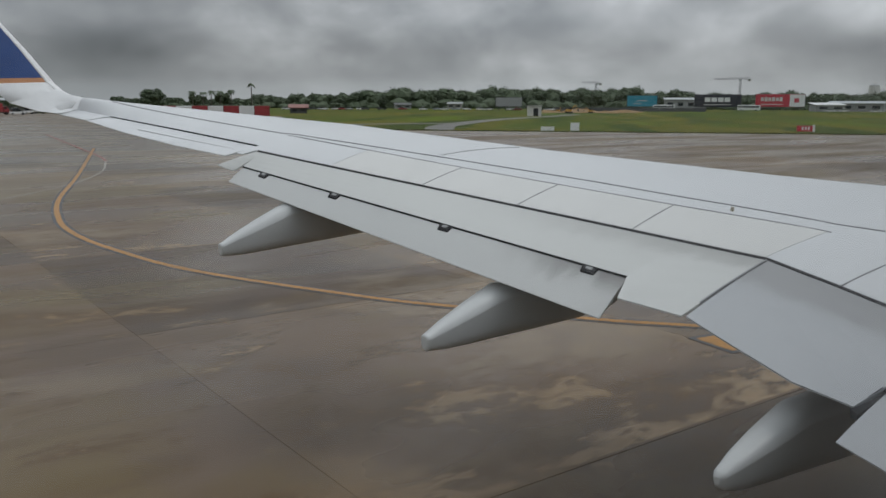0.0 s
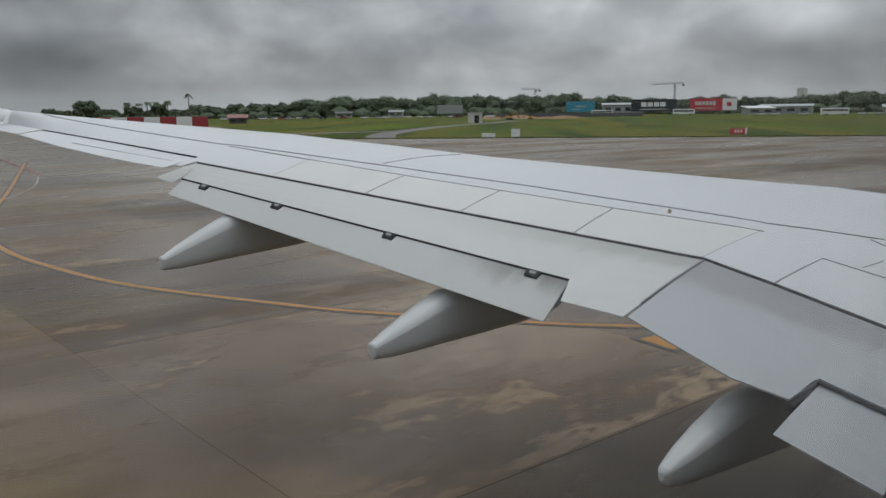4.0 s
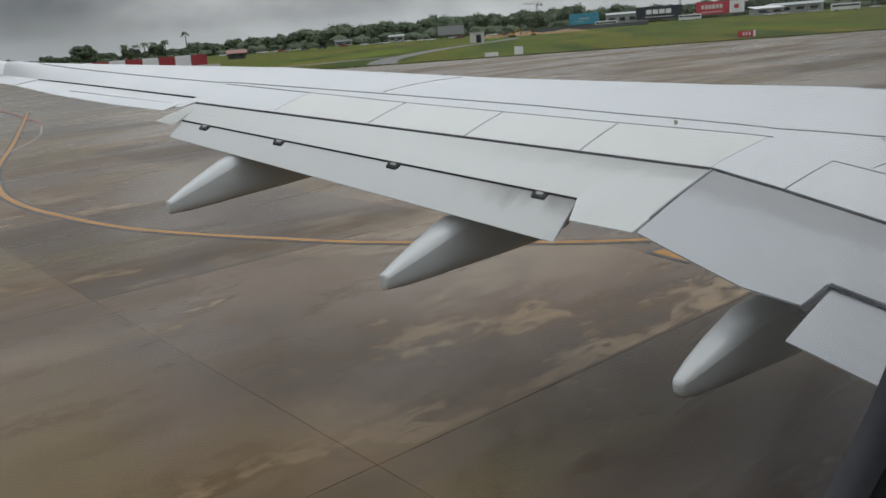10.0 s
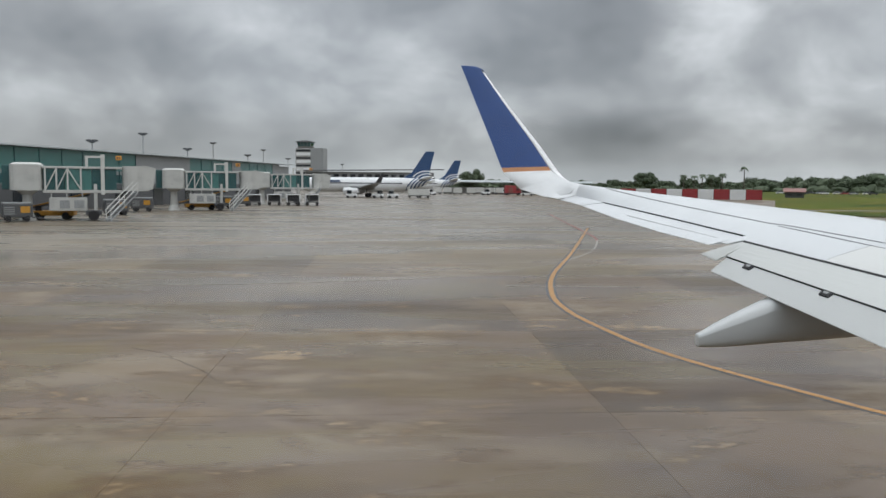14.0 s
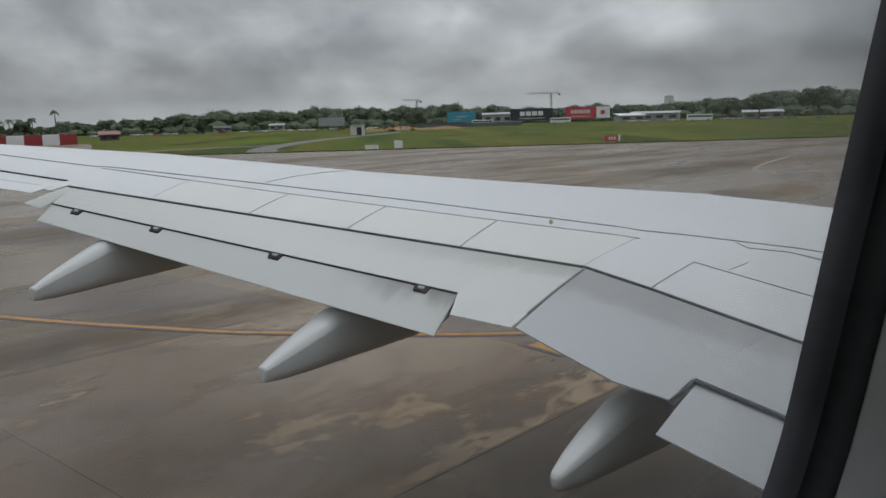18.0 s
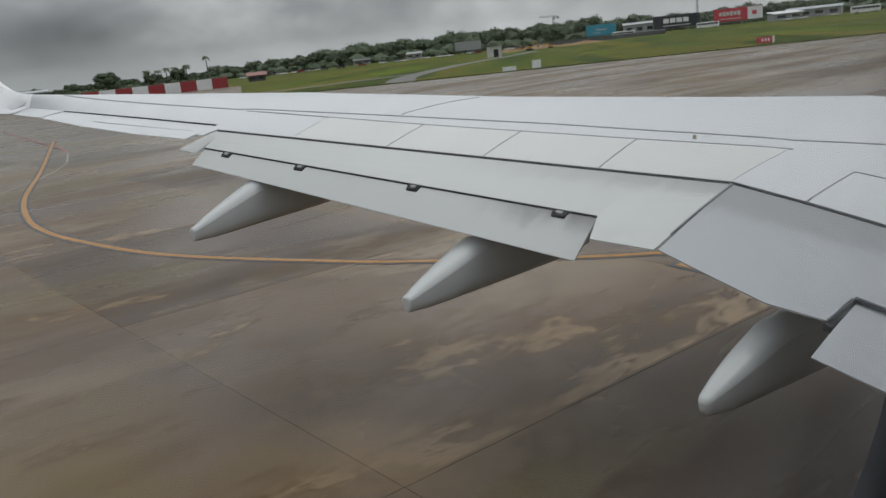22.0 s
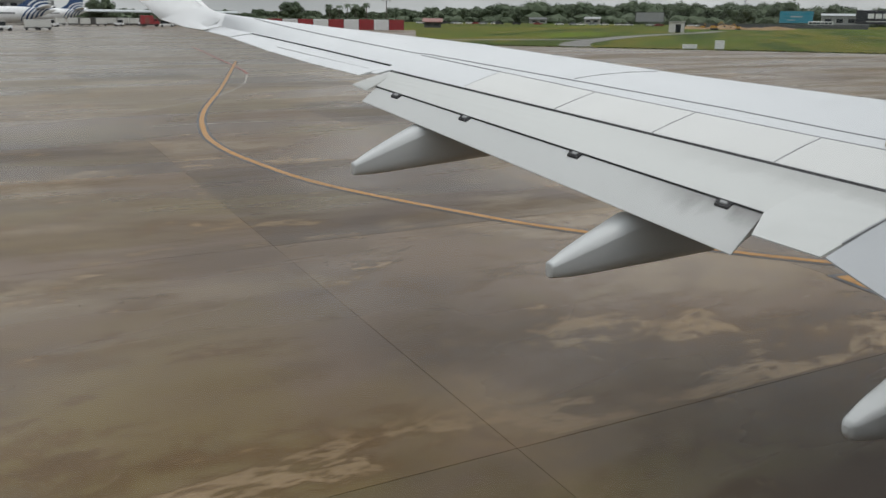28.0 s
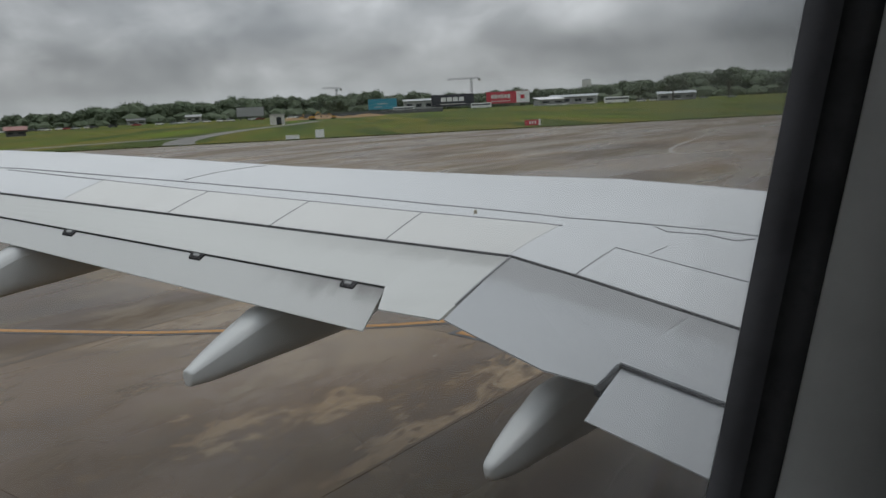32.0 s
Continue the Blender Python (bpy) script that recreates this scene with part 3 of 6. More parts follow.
def surf(y, s):
    """The upper skin at span y: s is 0 at the hinge line and 1 at the nose."""
    x0, z0, h = np.interp(y, HY, HX), np.interp(y, HY, HZ), np.interp(y, CY, CH)
    c = x_le(y) - x0
    z = z0 + h * (1 - (1 - min(s, 0.78) / 0.78) ** 2)
    if s > 0.78:
        z -= 0.06 * c * ((s - 0.78) / 0.22) ** 2.2
    return Vector((x0 + s * c, y, z))


def on_wing(x, y, lift=0.0):
    x0 = np.interp(y, HY, HX)
    p = surf(y, (x - x0) / (x_le(y) - x0))
    return p + Vector((0, 0, lift))


SY = sorted(set([1.7 + 0.3 * i for i in range(52)] + HY + CY))
S1 = [i / 32 * 0.8 for i in range(33)]
part("upper_skin", loft_bm([[surf(y, s) for s in S1] for y in SY]), M_skin, wing, "light grey painted upper skin", True)
nose = []
for y in SY:
    c = x_le(y) - np.interp(y, HY, HX)
    r = [surf(y, 0.8 + 0.2 * i / 7) for i in range(8)]
    e = r[-1]
    r += [e + Vector((c * a, 0, -c * b)) for a, b in ((0.008, 0.02), (-0.005, 0.045), (-0.05, 0.07), (-0.15, 0.09))]
    nose.append(r)
part("leading_edge", loft_bm(nose), M_alu, wing, "pale bare metal leading edge", True)
low = []
for y, r in zip(SY, nose):
    t = surf(y, 0)
    a, b = r[-1], t + Vector((0, 0, -0.05))
    low.append([a, Vector(lerp(a, b, 0.35)) - Vector((0, 0, 0.06)), Vector(lerp(a, b, 0.7)) - Vector((0, 0, 0.03)), b, t])
part("lower_skin", loft_bm(low), M_fair, wing, "shaded grey underside", True)
part("tip_rib", loft_bm([[surf(17.05, s) for s in S1], [surf(17.05, s) - Vector((0, 0, 0.05)) for s in S1]]), M_skin, wing)


def panel(y0, y1, xa0, xa1, xb0, xb1, name, lift=0.005, label="", mat=None, skew=0.0):
    """A panel lying on the upper skin: aft edge xa, front edge xb at both ends."""
    top = []
    for i in range(9):
        u = i / 8
        y = y0 + (y1 - y0) * u
        xa, xb = xa0 + (xa1 - xa0) * u, xb0 + (xb1 - xb0) * u
        top.append([on_wing(xa + (xb - xa) * v / 4, y + skew * (1 - u) * v / 4, lift) for v in range(5)])
    rings = [r + [q - Vector((0, 0, 0.03)) for q in r[::-1]] for r in top]
    return part(name, loft_bm(rings, True, True), mat or M_skin, wing, label)


def pt_x(y):
    return 7.258 + (5.948 - 7.258) * (y - 5.53) / (9.273 - 5.53)


def hx(y):
    return float(np.interp(y, HY, HX))


def seam(pts, width, name="seam", mat=None, lift=0.004):
    """A thin dark seam along plan points on the upper skin."""
    fine = []
    for (x0, y0), (x1, y1) in zip(pts, pts[1:]):
        n = max(2, int(math.hypot(x1 - x0, y1 - y0) / 0.3))
        fine += [(x0 + (x1 - x0) * i / n, y0 + (y1 - y0) * i / n) for i in range(n)]
    fine.append(pts[-1])
    L = []
    for i, p in enumerate(fine):
        a, b = Vector(fine[max(i - 1, 0)]), Vector(fine[min(i + 1, len(fine) - 1)])
        d = (b - a).normalized()
        nn = Vector((-d.y, d.x)) * width / 2
        L.append([on_wing(p[0] + nn.x, p[1] + nn.y, lift), on_wing(p[0] - nn.x, p[1] - nn.y, lift),
                  on_wing(p[0] - nn.x, p[1] - nn.y, lift - 0.01), on_wing(p[0] + nn.x, p[1] + nn.y, lift - 0.01)])
    return part(name, loft_bm(L, True, True), mat or M_seam, wing)


YS = (5.72, 6.905, 8.115, 9.285, 10.6)
G = 0.009
for i in range(4):
    a, b = YS[i] + G, YS[i + 1] - G
    sk = 0.0 if i else -0.17
    panel(a, b, hx(a) + 0.012, hx(b) + 0.012, pt_x(a + sk) - G, pt_x(b) - G, "spoiler", label="grey spoiler panel lying flat", mat=M_spoiler, skew=sk)
for i in (1, 2, 3):
    seam([(hx(YS[i]) + 0.02, YS[i]), (pt_x(YS[i]), YS[i])], 0.013, mat=M_seam, lift=0.008)
seam([(hx(10.6) + 0.05, 10.6), (pt_x(10.6), 10.6)], 0.012)
seam([(pt_x(5.53) + 0.004, 5.53), (pt_x(11.9), 11.9)], 0.012, lift=0.007)
seam([(8.12, 3.8), (7.974, 4.281), (7.592, 5.205), (7.42, 5.588), (7.145, 6.467), (6.645, 7.966), (6.091, 9.456), (5.01, 12.102), (3.971, 16.29)], 0.014, lift=0.007)
seam([(6.009, 9.797), (7.058, 9.56)], 0.005, lift=0.007)
panel(3.0, 5.04, hx(3.0) + 0.012, hx(5.04) + 0.012, 7.34, 7.16, "spoiler", label="grey inboard spoiler panel lying flat", skew=0.0)
seam([(hx(5.05) + 0.01, 5.06), (7.17, 4.92), (7.277, 3.75), (7.35, 3.0)], 0.009, lift=0.011)
seam([(7.734, 4.765), (7.70, 4.63), (7.854, 4.296), (7.884, 4.036), (8.02, 3.893)], 0.010, lift=0.007)
seam([(7.248, 4.612), (7.445, 4.528)], 0.004, lift=0.006)
knob = part("vent", R((6.879, 6.305, 2.90), (6.879, 6.305, 2.96), 0.022, 0.016), M_beige, wing, "small beige vent stub")
kx = on_wing(7.044, 6.42)
knob.location = (kx.x - 6.879, kx.y - 6.305, kx.z - 2.925)

for i in range(9):
    sy = 3.9 + 1.05 * i
    c = surf(sy, 0.965)
    part("slat_stub", B((c.x, c.y, c.z + 0.008), (0.10, 0.05, 0.022), rz=-28, bevel=0.006), M_beige, wing, "tiny pale stub on the leading edge")

CRANK, EE = Vector((6.564, 5.70, 2.59)), Vector((4.53, 11.805, 3.306))
FB, FC, FD = Vector((5.249, 5.575, 2.302)), Vector((5.563, 6.412, 2.439)), Vector((5.212, 6.398, 2.113))
FC2, FQ, FQ2 = Vector((5.185, 6.178, 2.339)), Vector((3.995, 11.82, 3.144)), Vector((4.152, 11.715, 3.073))
FR2, FR = Vector((4.288, 11.72, 3.125)), Vector((4.089, 11.711, 2.939))
drop = Vector((-0.010, 0, -0.012))


def wedge(tops, t0, t1):
    """A flap body from pairs of front and rear points along the span."""
    rings = []
    for a, b in tops:
        a, b = Vector(a), Vector(b)
        mid = [a.lerp(b, u) + Vector((0, 0, 0.012 * math.sin(math.pi * u) * min(1, (b - a).length))) for u in (0, 0.12, 0.3, 0.5, 0.75, 1)]
        und = [a.lerp(b, u) - Vector((0, 0, t0 + (t1 - t0) * u)) for u in (1, 0.6, 0.25, 0)]
        rings.append(mid + und)
    return loft_bm(rings, True, True)


main = [(CRANK + drop, FB)]
c_top = CRANK.lerp(EE, (FC2.y - 5.70) / (EE.y - 5.70))
main.append((c_top + drop, FC2))
for i in range(9):
    u = i / 8
    f = Vector(FC).lerp(FR2, u)
    a = CRANK.lerp(EE, (f.y - 0.02 - 5.70) / (EE.y - 5.70))
    main.append((a + drop, f))
main.append((CRANK.lerp(EE, 0.993) + drop, FQ2))
main.append((EE + drop, FQ))
part("outboard_flap", wedge(main, 0.10, 0.012), M_flap_soot_shade, wing, "grey outboard flap")
sink = Vector((0.014, 0, -0.010))
aft = [(FC.lerp(FR2, i / 8) + sink, FD.lerp(FR, i / 8)) for i in range(9)]
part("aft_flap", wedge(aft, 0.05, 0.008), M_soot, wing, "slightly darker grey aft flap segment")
slot = [[FC.lerp(FR2, i / 6) + Vector(q) for q in ((0.014, 0, 0.002), (-0.003, 0, -0.003), (-0.003, 0, -0.045), (0.014, 0, -0.045))] for i in range(7)]
part("flap_gap", loft_bm(slot, True, True), M_gap, wing, "black slot between flap segments")
hing = [[Vector((np.interp(y, HY, HX), y, np.interp(y, HY, HZ))) + Vector(q) for q in ((0.011, 0, 0.008), (-0.010, 0, -0.006), (-0.010, 0, -0.04), (0.011, 0, -0.03))] for y in (1.9, 3.925, 5.093, 5.7, 7, 8.5, 10, 11.8)]
part("flap_gap", loft_bm(hing, True, True), M_gap, wing, "black gap under the spoiler trailing edge")
SL = (Vector((5.473, 6.765, 2.458)), Vector((5.081, 8.419, 2.697)), Vector((4.698, 10.032, 2.911)), Vector((4.401, 11.274, 3.071)))
for p in SL:
    q = FC.lerp(FR2, (p.y - FC.y) / (FR2.y - FC.y))
    d = (FR2 - FC).normalized()
    back = (FD.lerp(FR, 0.5) - FC.lerp(FR2, 0.5)).normalized()
    w, g = 0.082, 0.078
    ring = [q - d * w + Vector((0, 0, -0.004)), q + d * w + Vector((0, 0, -0.004)), q + d * w * 0.8 + back * g + Vector((0, 0, 0.006)), q - d * w * 0.8 + back * g + Vector((0, 0, 0.006))]
    hb = part("flap_hinge", slab_bm(ring, 0.05), M_gap, wing, "black hinge opening in the flap")
    ring2 = [q - d * 0.035 + back * 0.02 + Vector((0, 0, 0.006)), q + d * 0.035 + back * 0.02 + Vector((0, 0, 0.006)), q + d * 0.03 + back * 0.052 + Vector((0, 0, 0.012)), q - d * 0.03 + back * 0.052 + Vector((0, 0, 0.012))]
    part("hinge_link", slab_bm(ring2, 0.03), M_grey, hb, "grey metal link")
# inboard flap
ib = [(CRANK + drop, FB + Vector((0.02, -0.03, 0))), (Vector((6.60, 5.3, 2.50)) + drop, Vector((5.17, 5.20, 2.248))), (Vector((6.62, 5.093, 2.455)) + drop, Vector((5.10, 4.95, 2.21))),
      (Vector((6.655, 4.45, 2.305)) + drop, Vector((4.947, 4.441, 2.141))), (Vector((6.685, 4.02, 2.204)) + drop, Vector((4.935, 4.02, 2.102))),
      (Vector((6.686, 3.99, 2.197)) + drop, Vector((5.269, 3.99, 2.172))), (Vector((6.72, 3.3, 2.036)) + drop, Vector((5.12, 3.2, 2.068))), (Vector((6.8, 1.9, 1.71)) + drop, Vector((4.86, 1.9, 1.90)))]
part("inboard_flap", wedge(ib, 0.12, 0.012), M_inb_soot_shade, wing, "grey inboard flap")
ia = [(Vector((5.275, 3.985, 2.13)), Vector((4.51, 3.89, 2.02))), (Vector((5.12, 3.2, 2.03)), Vector((4.29, 3.1, 1.948))), (Vector((4.86, 1.9, 1.86)), Vector((3.95, 1.9, 1.83)))]
part("inboard_aft_flap", wedge(ia, 0.05, 0.008), M_inb, wing, "grey inboard aft flap segment")
gp = [[Vector(p) + Vector(q) for q in ((0.01, 0.0, -0.01), (-0.02, 0.0, -0.012), (-0.02, 0, -0.03), (0.01, 0, -0.04))] for p in ((5.269, 4.0, 2.168), (5.12, 3.2, 2.064), (4.86, 1.9, 1.895))]
part("flap_gap", loft_bm(gp, True, True), M_gap, wing, "black slot between inboard flap segments")
gs = [Vector((5.30, 4.03, 2.15)), Vector((4.93, 4.035, 2.085)), Vector((4.93, 3.985, 2.06)), Vector((5.30, 3.985, 2.12))]
part("flap_end", slab_bm(gs, 0.05), M_gap, wing, "dark flap end face")
cr = [CRANK.lerp(FB, u) + Vector((0, 0, 0.006 + 0.014 * math.sin(math.pi * u))) for u in (0.02, 0.2, 0.4, 0.6, 0.8)]
part("seam", loft_bm([[p + Vector((0, 0.008, 0)), p - Vector((0, 0.008, 0)), p - Vector((0, 0.008, 0.02)), p + Vector((0, 0.008, -0.02))] for p in cr], True, True), M_seam, wing)
# aileron and outer trailing edge
al = [(Vector((4.62, 11.95, 3.355)), Vector((4.17, 12.0, 3.245))), (Vector((4.39, 13.07, 3.448)), Vector((3.94, 13.2, 3.333))), (Vector((4.10, 14.5, 3.566)), Vector((3.70, 14.7, 3.465))), (Vector((3.815, 15.88, 3.676)), Vector((3.50, 16.1, 3.62)))]
part("aileron", wedge(al, 0.06, 0.008), M_skin, wing, "grey aileron")
tb = [Vector((4.36, 12.15, 3.315)), Vector((4.08, 13.5, 3.42)), Vector((3.86, 14.6, 3.51))]
part("aileron_tab_gap", loft_bm([[p + Vector((0.002, 0, 0.006)), p - Vector((0.002, 0, -0.005)), p - Vector((0.004, 0, 0.01)), p + Vector((0.004, 0, -0.01))] for p in tb], True, True), M_seam, wing)
ah = [Vector((4.60, 11.97, 3.37)), Vector((4.26, 13.7, 3.515)), Vector((3.815, 15.9, 3.693))]
part("aileron_gap", loft_bm([[p + Vector((0.002, 0, 0.002)), p - Vector((0.006, 0, 0.002)), p - Vector((0.006, 0, 0.025)), p + Vector((0.002, 0, -0.02))] for p in ah], True, True), M_gap, wing)
tp = [(Vector((3.81, 15.9, 3.69)), Vector((3.495, 16.12, 3.628))), (Vector((3.7, 16.4, 3.735)), Vector((3.42, 16.5, 3.66))), (Vector((3.57, 17.05, 3.785)), Vector((3.25, 17.2, 3.725)))]
part("tip_trailing_edge", wedge(tp, 0.05, 0.008), M_skin, wing)
fx_e = [(Vector((4.57, 11.80, 3.325)), Vector((4.36, 11.88, 3.265))), (Vector((4.62, 11.96, 3.362)), Vector((4.30, 12.02, 3.28)))]
part("fixed_trailing_edge", wedge(fx_e, 0.04, 0.01), M_skin, wing)

# winglet: rear and front edge, level by level
WL = [((3.25, 17.12, 3.72), (3.76, 17.05, 4.015)), ((3.02, 17.36, 3.765), (3.63, 17.33, 4.075)), ((2.62, 17.52, 3.90), (3.50, 17.5, 4.165)), ((2.31, 17.6, 4.213), (3.385, 17.6, 4.262)),
      ((2.27, 17.615, 4.295), (3.335, 17.612, 4.335)), ((2.08, 17.69, 4.79), (2.98, 17.69, 4.83)), ((1.79, 17.81, 5.52), (2.42, 17.81, 5.54)), ((1.52, 17.91, 6.21), (1.955, 17.91, 6.17)), ((1.50, 17.92, 6.255), (1.80, 17.92, 6.24))]


def winglet_bm(levels, a, b, thick=0.05, nose=False):
    rings = []
    for r, f in levels:
        r, f = Vector(r), Vector(f)
        lo, hi = r.lerp(f, a), r.lerp(f, b)
        n = Vector((0, 1, -0.25)) if r.z > 4.1 else Vector((0.1, 0.35, -0.9))
        n = n.normalized() * thick
        if nose:
            # the edge falls away towards its rounded nose
            rings.append([lo - n * 0.02, lo.lerp(hi, 0.4) + n * 0.22, lo.lerp(hi, 0.8) + n * 0.6, hi + n, lo.lerp(hi, 0.8) + n * 1.3, lo + n * 1.2])
        else:
            rings.append([lo, lo.lerp(hi, 0.35) - n * 0.12, lo.lerp(hi, 0.75) - n * 0.12, hi, hi + n, lo.lerp(hi, 0.6) + n, lo + n * 0.2])
    return loft_bm(rings, True, True)


# the skin runs from the tip section up into the root of the winglet
US = (0.0, 0.2, 0.4, 0.52, 0.62, 0.72, 0.8, 0.87)
roots = [[Vector((3.25, 17.02, 3.724)), Vector((3.42, 17.02, 3.758))] + [surf(17.02, u) + Vector((0, 0, 0.002)) for u in (0.02, 0.15, 0.3, 0.45, 0.6, 0.8)]]
for r, f in WL[1:3]:
    roots.append([Vector(r).lerp(Vector(f), u) + Vector((0, -0.012, 0.006)) * math.sin(math.pi * u) for u in US])
winglet = part("winglet", winglet_bm(WL[:4], 0, 0.85), M_white, wing, "white blended winglet root", True)
part("tip_blend", loft_bm(roots), M_white, wing, "white skin curving up into the winglet", True)
part("orange_band", winglet_bm(WL[3:5], 0, 0.848), M_orange, winglet, "orange stripe")
part("blue_panel", winglet_bm(WL[4:-1], 0, 0.848), M_blue, winglet, "navy blue panel")
part("tip_cap", winglet_bm(WL[-2:], 0, 1), M_blue, winglet, "navy blue tip")
part("leading_edge", winglet_bm(WL[:-1], 0.85, 1, 0.1, True), M_lew, winglet, "white leading edge", True)


def fairing(tip, rise, hw, length=2.7, blunt=True):
    """A canoe fairing: a rounded back down to a hard edge, and a keel drawn in below it."""
    prof = ((-0.016, 0.012, 0.126, 0.03), (-0.012, 0.0, 0.14, 0.052), (0.0, -0.004, 0.147, 0.062), (0.02, -0.006, 0.15, 0.066), (0.2, -0.018, 0.242, 0.10), (0.45, -0.015, 0.352, 0.135), (0.82, -0.005, 0.505, 0.16), (1.3, 0.0, 0.55, 0.175), (1.9, 0.01, 0.56, 0.175), (2.4, 0.06, 0.56, 0.15), (length, 0.2, 0.5, 0.08))
    if not blunt:
        prof = ((-0.018, 0.05, 0.1, 0.02), (-0.006, 0.03, 0.122, 0.042), (0.004, 0.02, 0.134, 0.052), (0.02, 0.006, 0.145, 0.062)) + prof[4:]
    top, body = [], []
    for dx, lo, hi, w in prof:
        W, z0, h = hw * w / 0.175, tip[2] + rise * dx + lo, hi - lo
        def at(u, v):
            return (tip[0] + dx, tip[1] + W * u, z0 + h * v)
        top.append([at(u, v) for u, v in ((-0.96, 0.76), (-0.86, 0.89), (-0.55, 0.97), (0, 1.0), (0.55, 0.97), (0.86, 0.89), (0.96, 0.76))])
        half = [(0.96, 0.76), (0.93, 0.52), (0.85, 0.28), (0.68, 0.09), (0.38, 0.0)]
        body.append([at(u, v) for u, v in half] + [at(-u, v) for u, v in half[::-1]])
    bm = loft_bm(top)
    v, f = loft(body)
    vs = [bm.verts.new(p) for p in v]
    for q in f:
        bm.faces.new([vs[i] for i in q])
    bm.faces.new([bm.verts.new(p) for p in body[0] + top[0][1:-1]])
    return part("flap_track_fairing", bm, M_fair, wing, "grey canoe-shaped flap track fairing", True)


fairing((3.54, 10.65, 2.20), 0.058, 0.19)
fairing((4.257, 7.62, 1.70), 0.016, 0.19)
fairing((4.40, 4.565, 1.482), -0.085, 0.16, blunt=False)

# ---- the cabin wall and its window ----
WX, WY, WZ, LEAN = 0.504, 1.68, 3.85, 0.1732


def window_ring(grow, inward, n=10):
    """A rounded window outline, grown and moved inwards."""
    x0, x1, z0, z1 = -0.26 - grow, WX + grow, 3.63 - grow, 4.32 + grow
    r = 0.165 + grow
    ring = []
    for cx, cz, a0 in ((x1 - r, z0 + r, -90), (x1 - r, z1 - r, 0), (x0 + r, z1 - r, 90), (x0 + r, z0 + r, 180)):
        for i in range(n + 1):
            a = radians(a0 + 90 * i / n)
            x, z = cx + r * math.cos(a), cz + r * math.sin(a)
            ring.append((x, WY - inward - LEAN * (z - WZ), z))
    return ring


cabin = thing("window_1", "aircraft cabin window with black gasket and grey surround", "window", kind="structure")
part("gasket", loft_bm([window_ring(0.03, -0.001), window_ring(0.0, 0.0), window_ring(0.003, 0.014), window_ring(0.006, 0.020)], True), M_seal, cabin, "black rubber gasket", True)
part("inner_gasket", loft_bm([window_ring(0.006, 0.020), window_ring(0.012, 0.023), window_ring(0.014, 0.033), window_ring(0.021, 0.039)], True), M_rubber, cabin, "black inner seal", True)
part("bezel", loft_bm([window_ring(0.021, 0.038), window_ring(0.032, 0.060), window_ring(0.066, 0.104), window_ring(0.11, 0.13), window_ring(0.20, 0.135)], True), M_cabin, cabin, "grey plastic bezel", True)
sheets = bmesh.new()
for inward in (-0.006, -0.0045):
    sheets.faces.new([sheets.verts.new(q) for q in window_ring(0.042, inward)])
me = bpy.data.meshes.new("pane")
sheets.to_mesh(me)
sheets.free()
me.materials.append(M_pane)
pane = part("pane", me, None, cabin, "clear acrylic window pane")
pane.visible_shadow = False
wr = window_ring(0.19, 0.134)
outer = []
for x, y, z in wr:
    dx, dz = x - 0.12, z - 3.95
    kk = max(abs(dx) / 2.6, abs(dz) / 1.05)
    X, Z = 0.12 + dx / kk, 3.95 + dz / kk
    outer.append((X, WY - 0.134 - LEAN * (Z - WZ), Z))
side = part("wall_port", loft_bm([wr, outer], True), M_cabin, None)
tagged(side, "grey plastic aircraft cabin side wall", "cabin wall", kind="structure")
skin_o = []
wo = window_ring(0.045, -0.012)
for x, y, z in wo:
    dx, dz = x - 0.12, z - 3.95
    kk = max(abs(dx) / 2.6, abs(dz) / 1.05)
    X, Z = 0.12 + dx / kk, 3.95 + dz / kk
    skin_o.append((X, WY + 0.012 - LEAN * (Z - WZ), Z))
fus = part("fuselage_skin", loft_bm([wo, skin_o], True), M_white, None)
tagged(fus, "white outer fuselage skin round the window", "fuselage", kind="structure")
for nm, c, s, lab in (("cabin_floor", (0.12, 0, 2.84), (5.2, 3.6, 0.08), "grey carpeted cabin floor"), ("cabin_ceiling", (0.12, -0.15, 5.02), (5.2, 3.2, 0.06), "pale cabin ceiling"),
                       ("wall_forward", (2.72, 0, 3.95), (0.06, 3.7, 2.2), "grey cabin bulkhead ahead"), ("wall_aft", (-2.48, 0, 3.95), (0.06, 3.7, 2.2), "grey cabin bulkhead behind")):
    tagged(part(nm, B(c, s), M_interior, None), lab, nm.replace("_", " "), kind="structure")
# unseen opposite wall, left solid so no bright windows reflect in the pane
tagged(part("wall_starboard", B((0.12, -1.85, 3.95), (5.2, 0.06, 2.2)), M_interior, None), "dim windowless cabin wall opposite, added out of view to keep light out", "cabin wall", kind="structure")


def hull_ring(x, a0, a1, n, k=1.0):
    return [(x, 1.89 * k * math.sin(radians(a0 + (a1 - a0) * i / n)), 3.1 - 2.0 * k * math.cos(radians(a0 + (a1 - a0) * i / n))) for i in range(n + 1)]


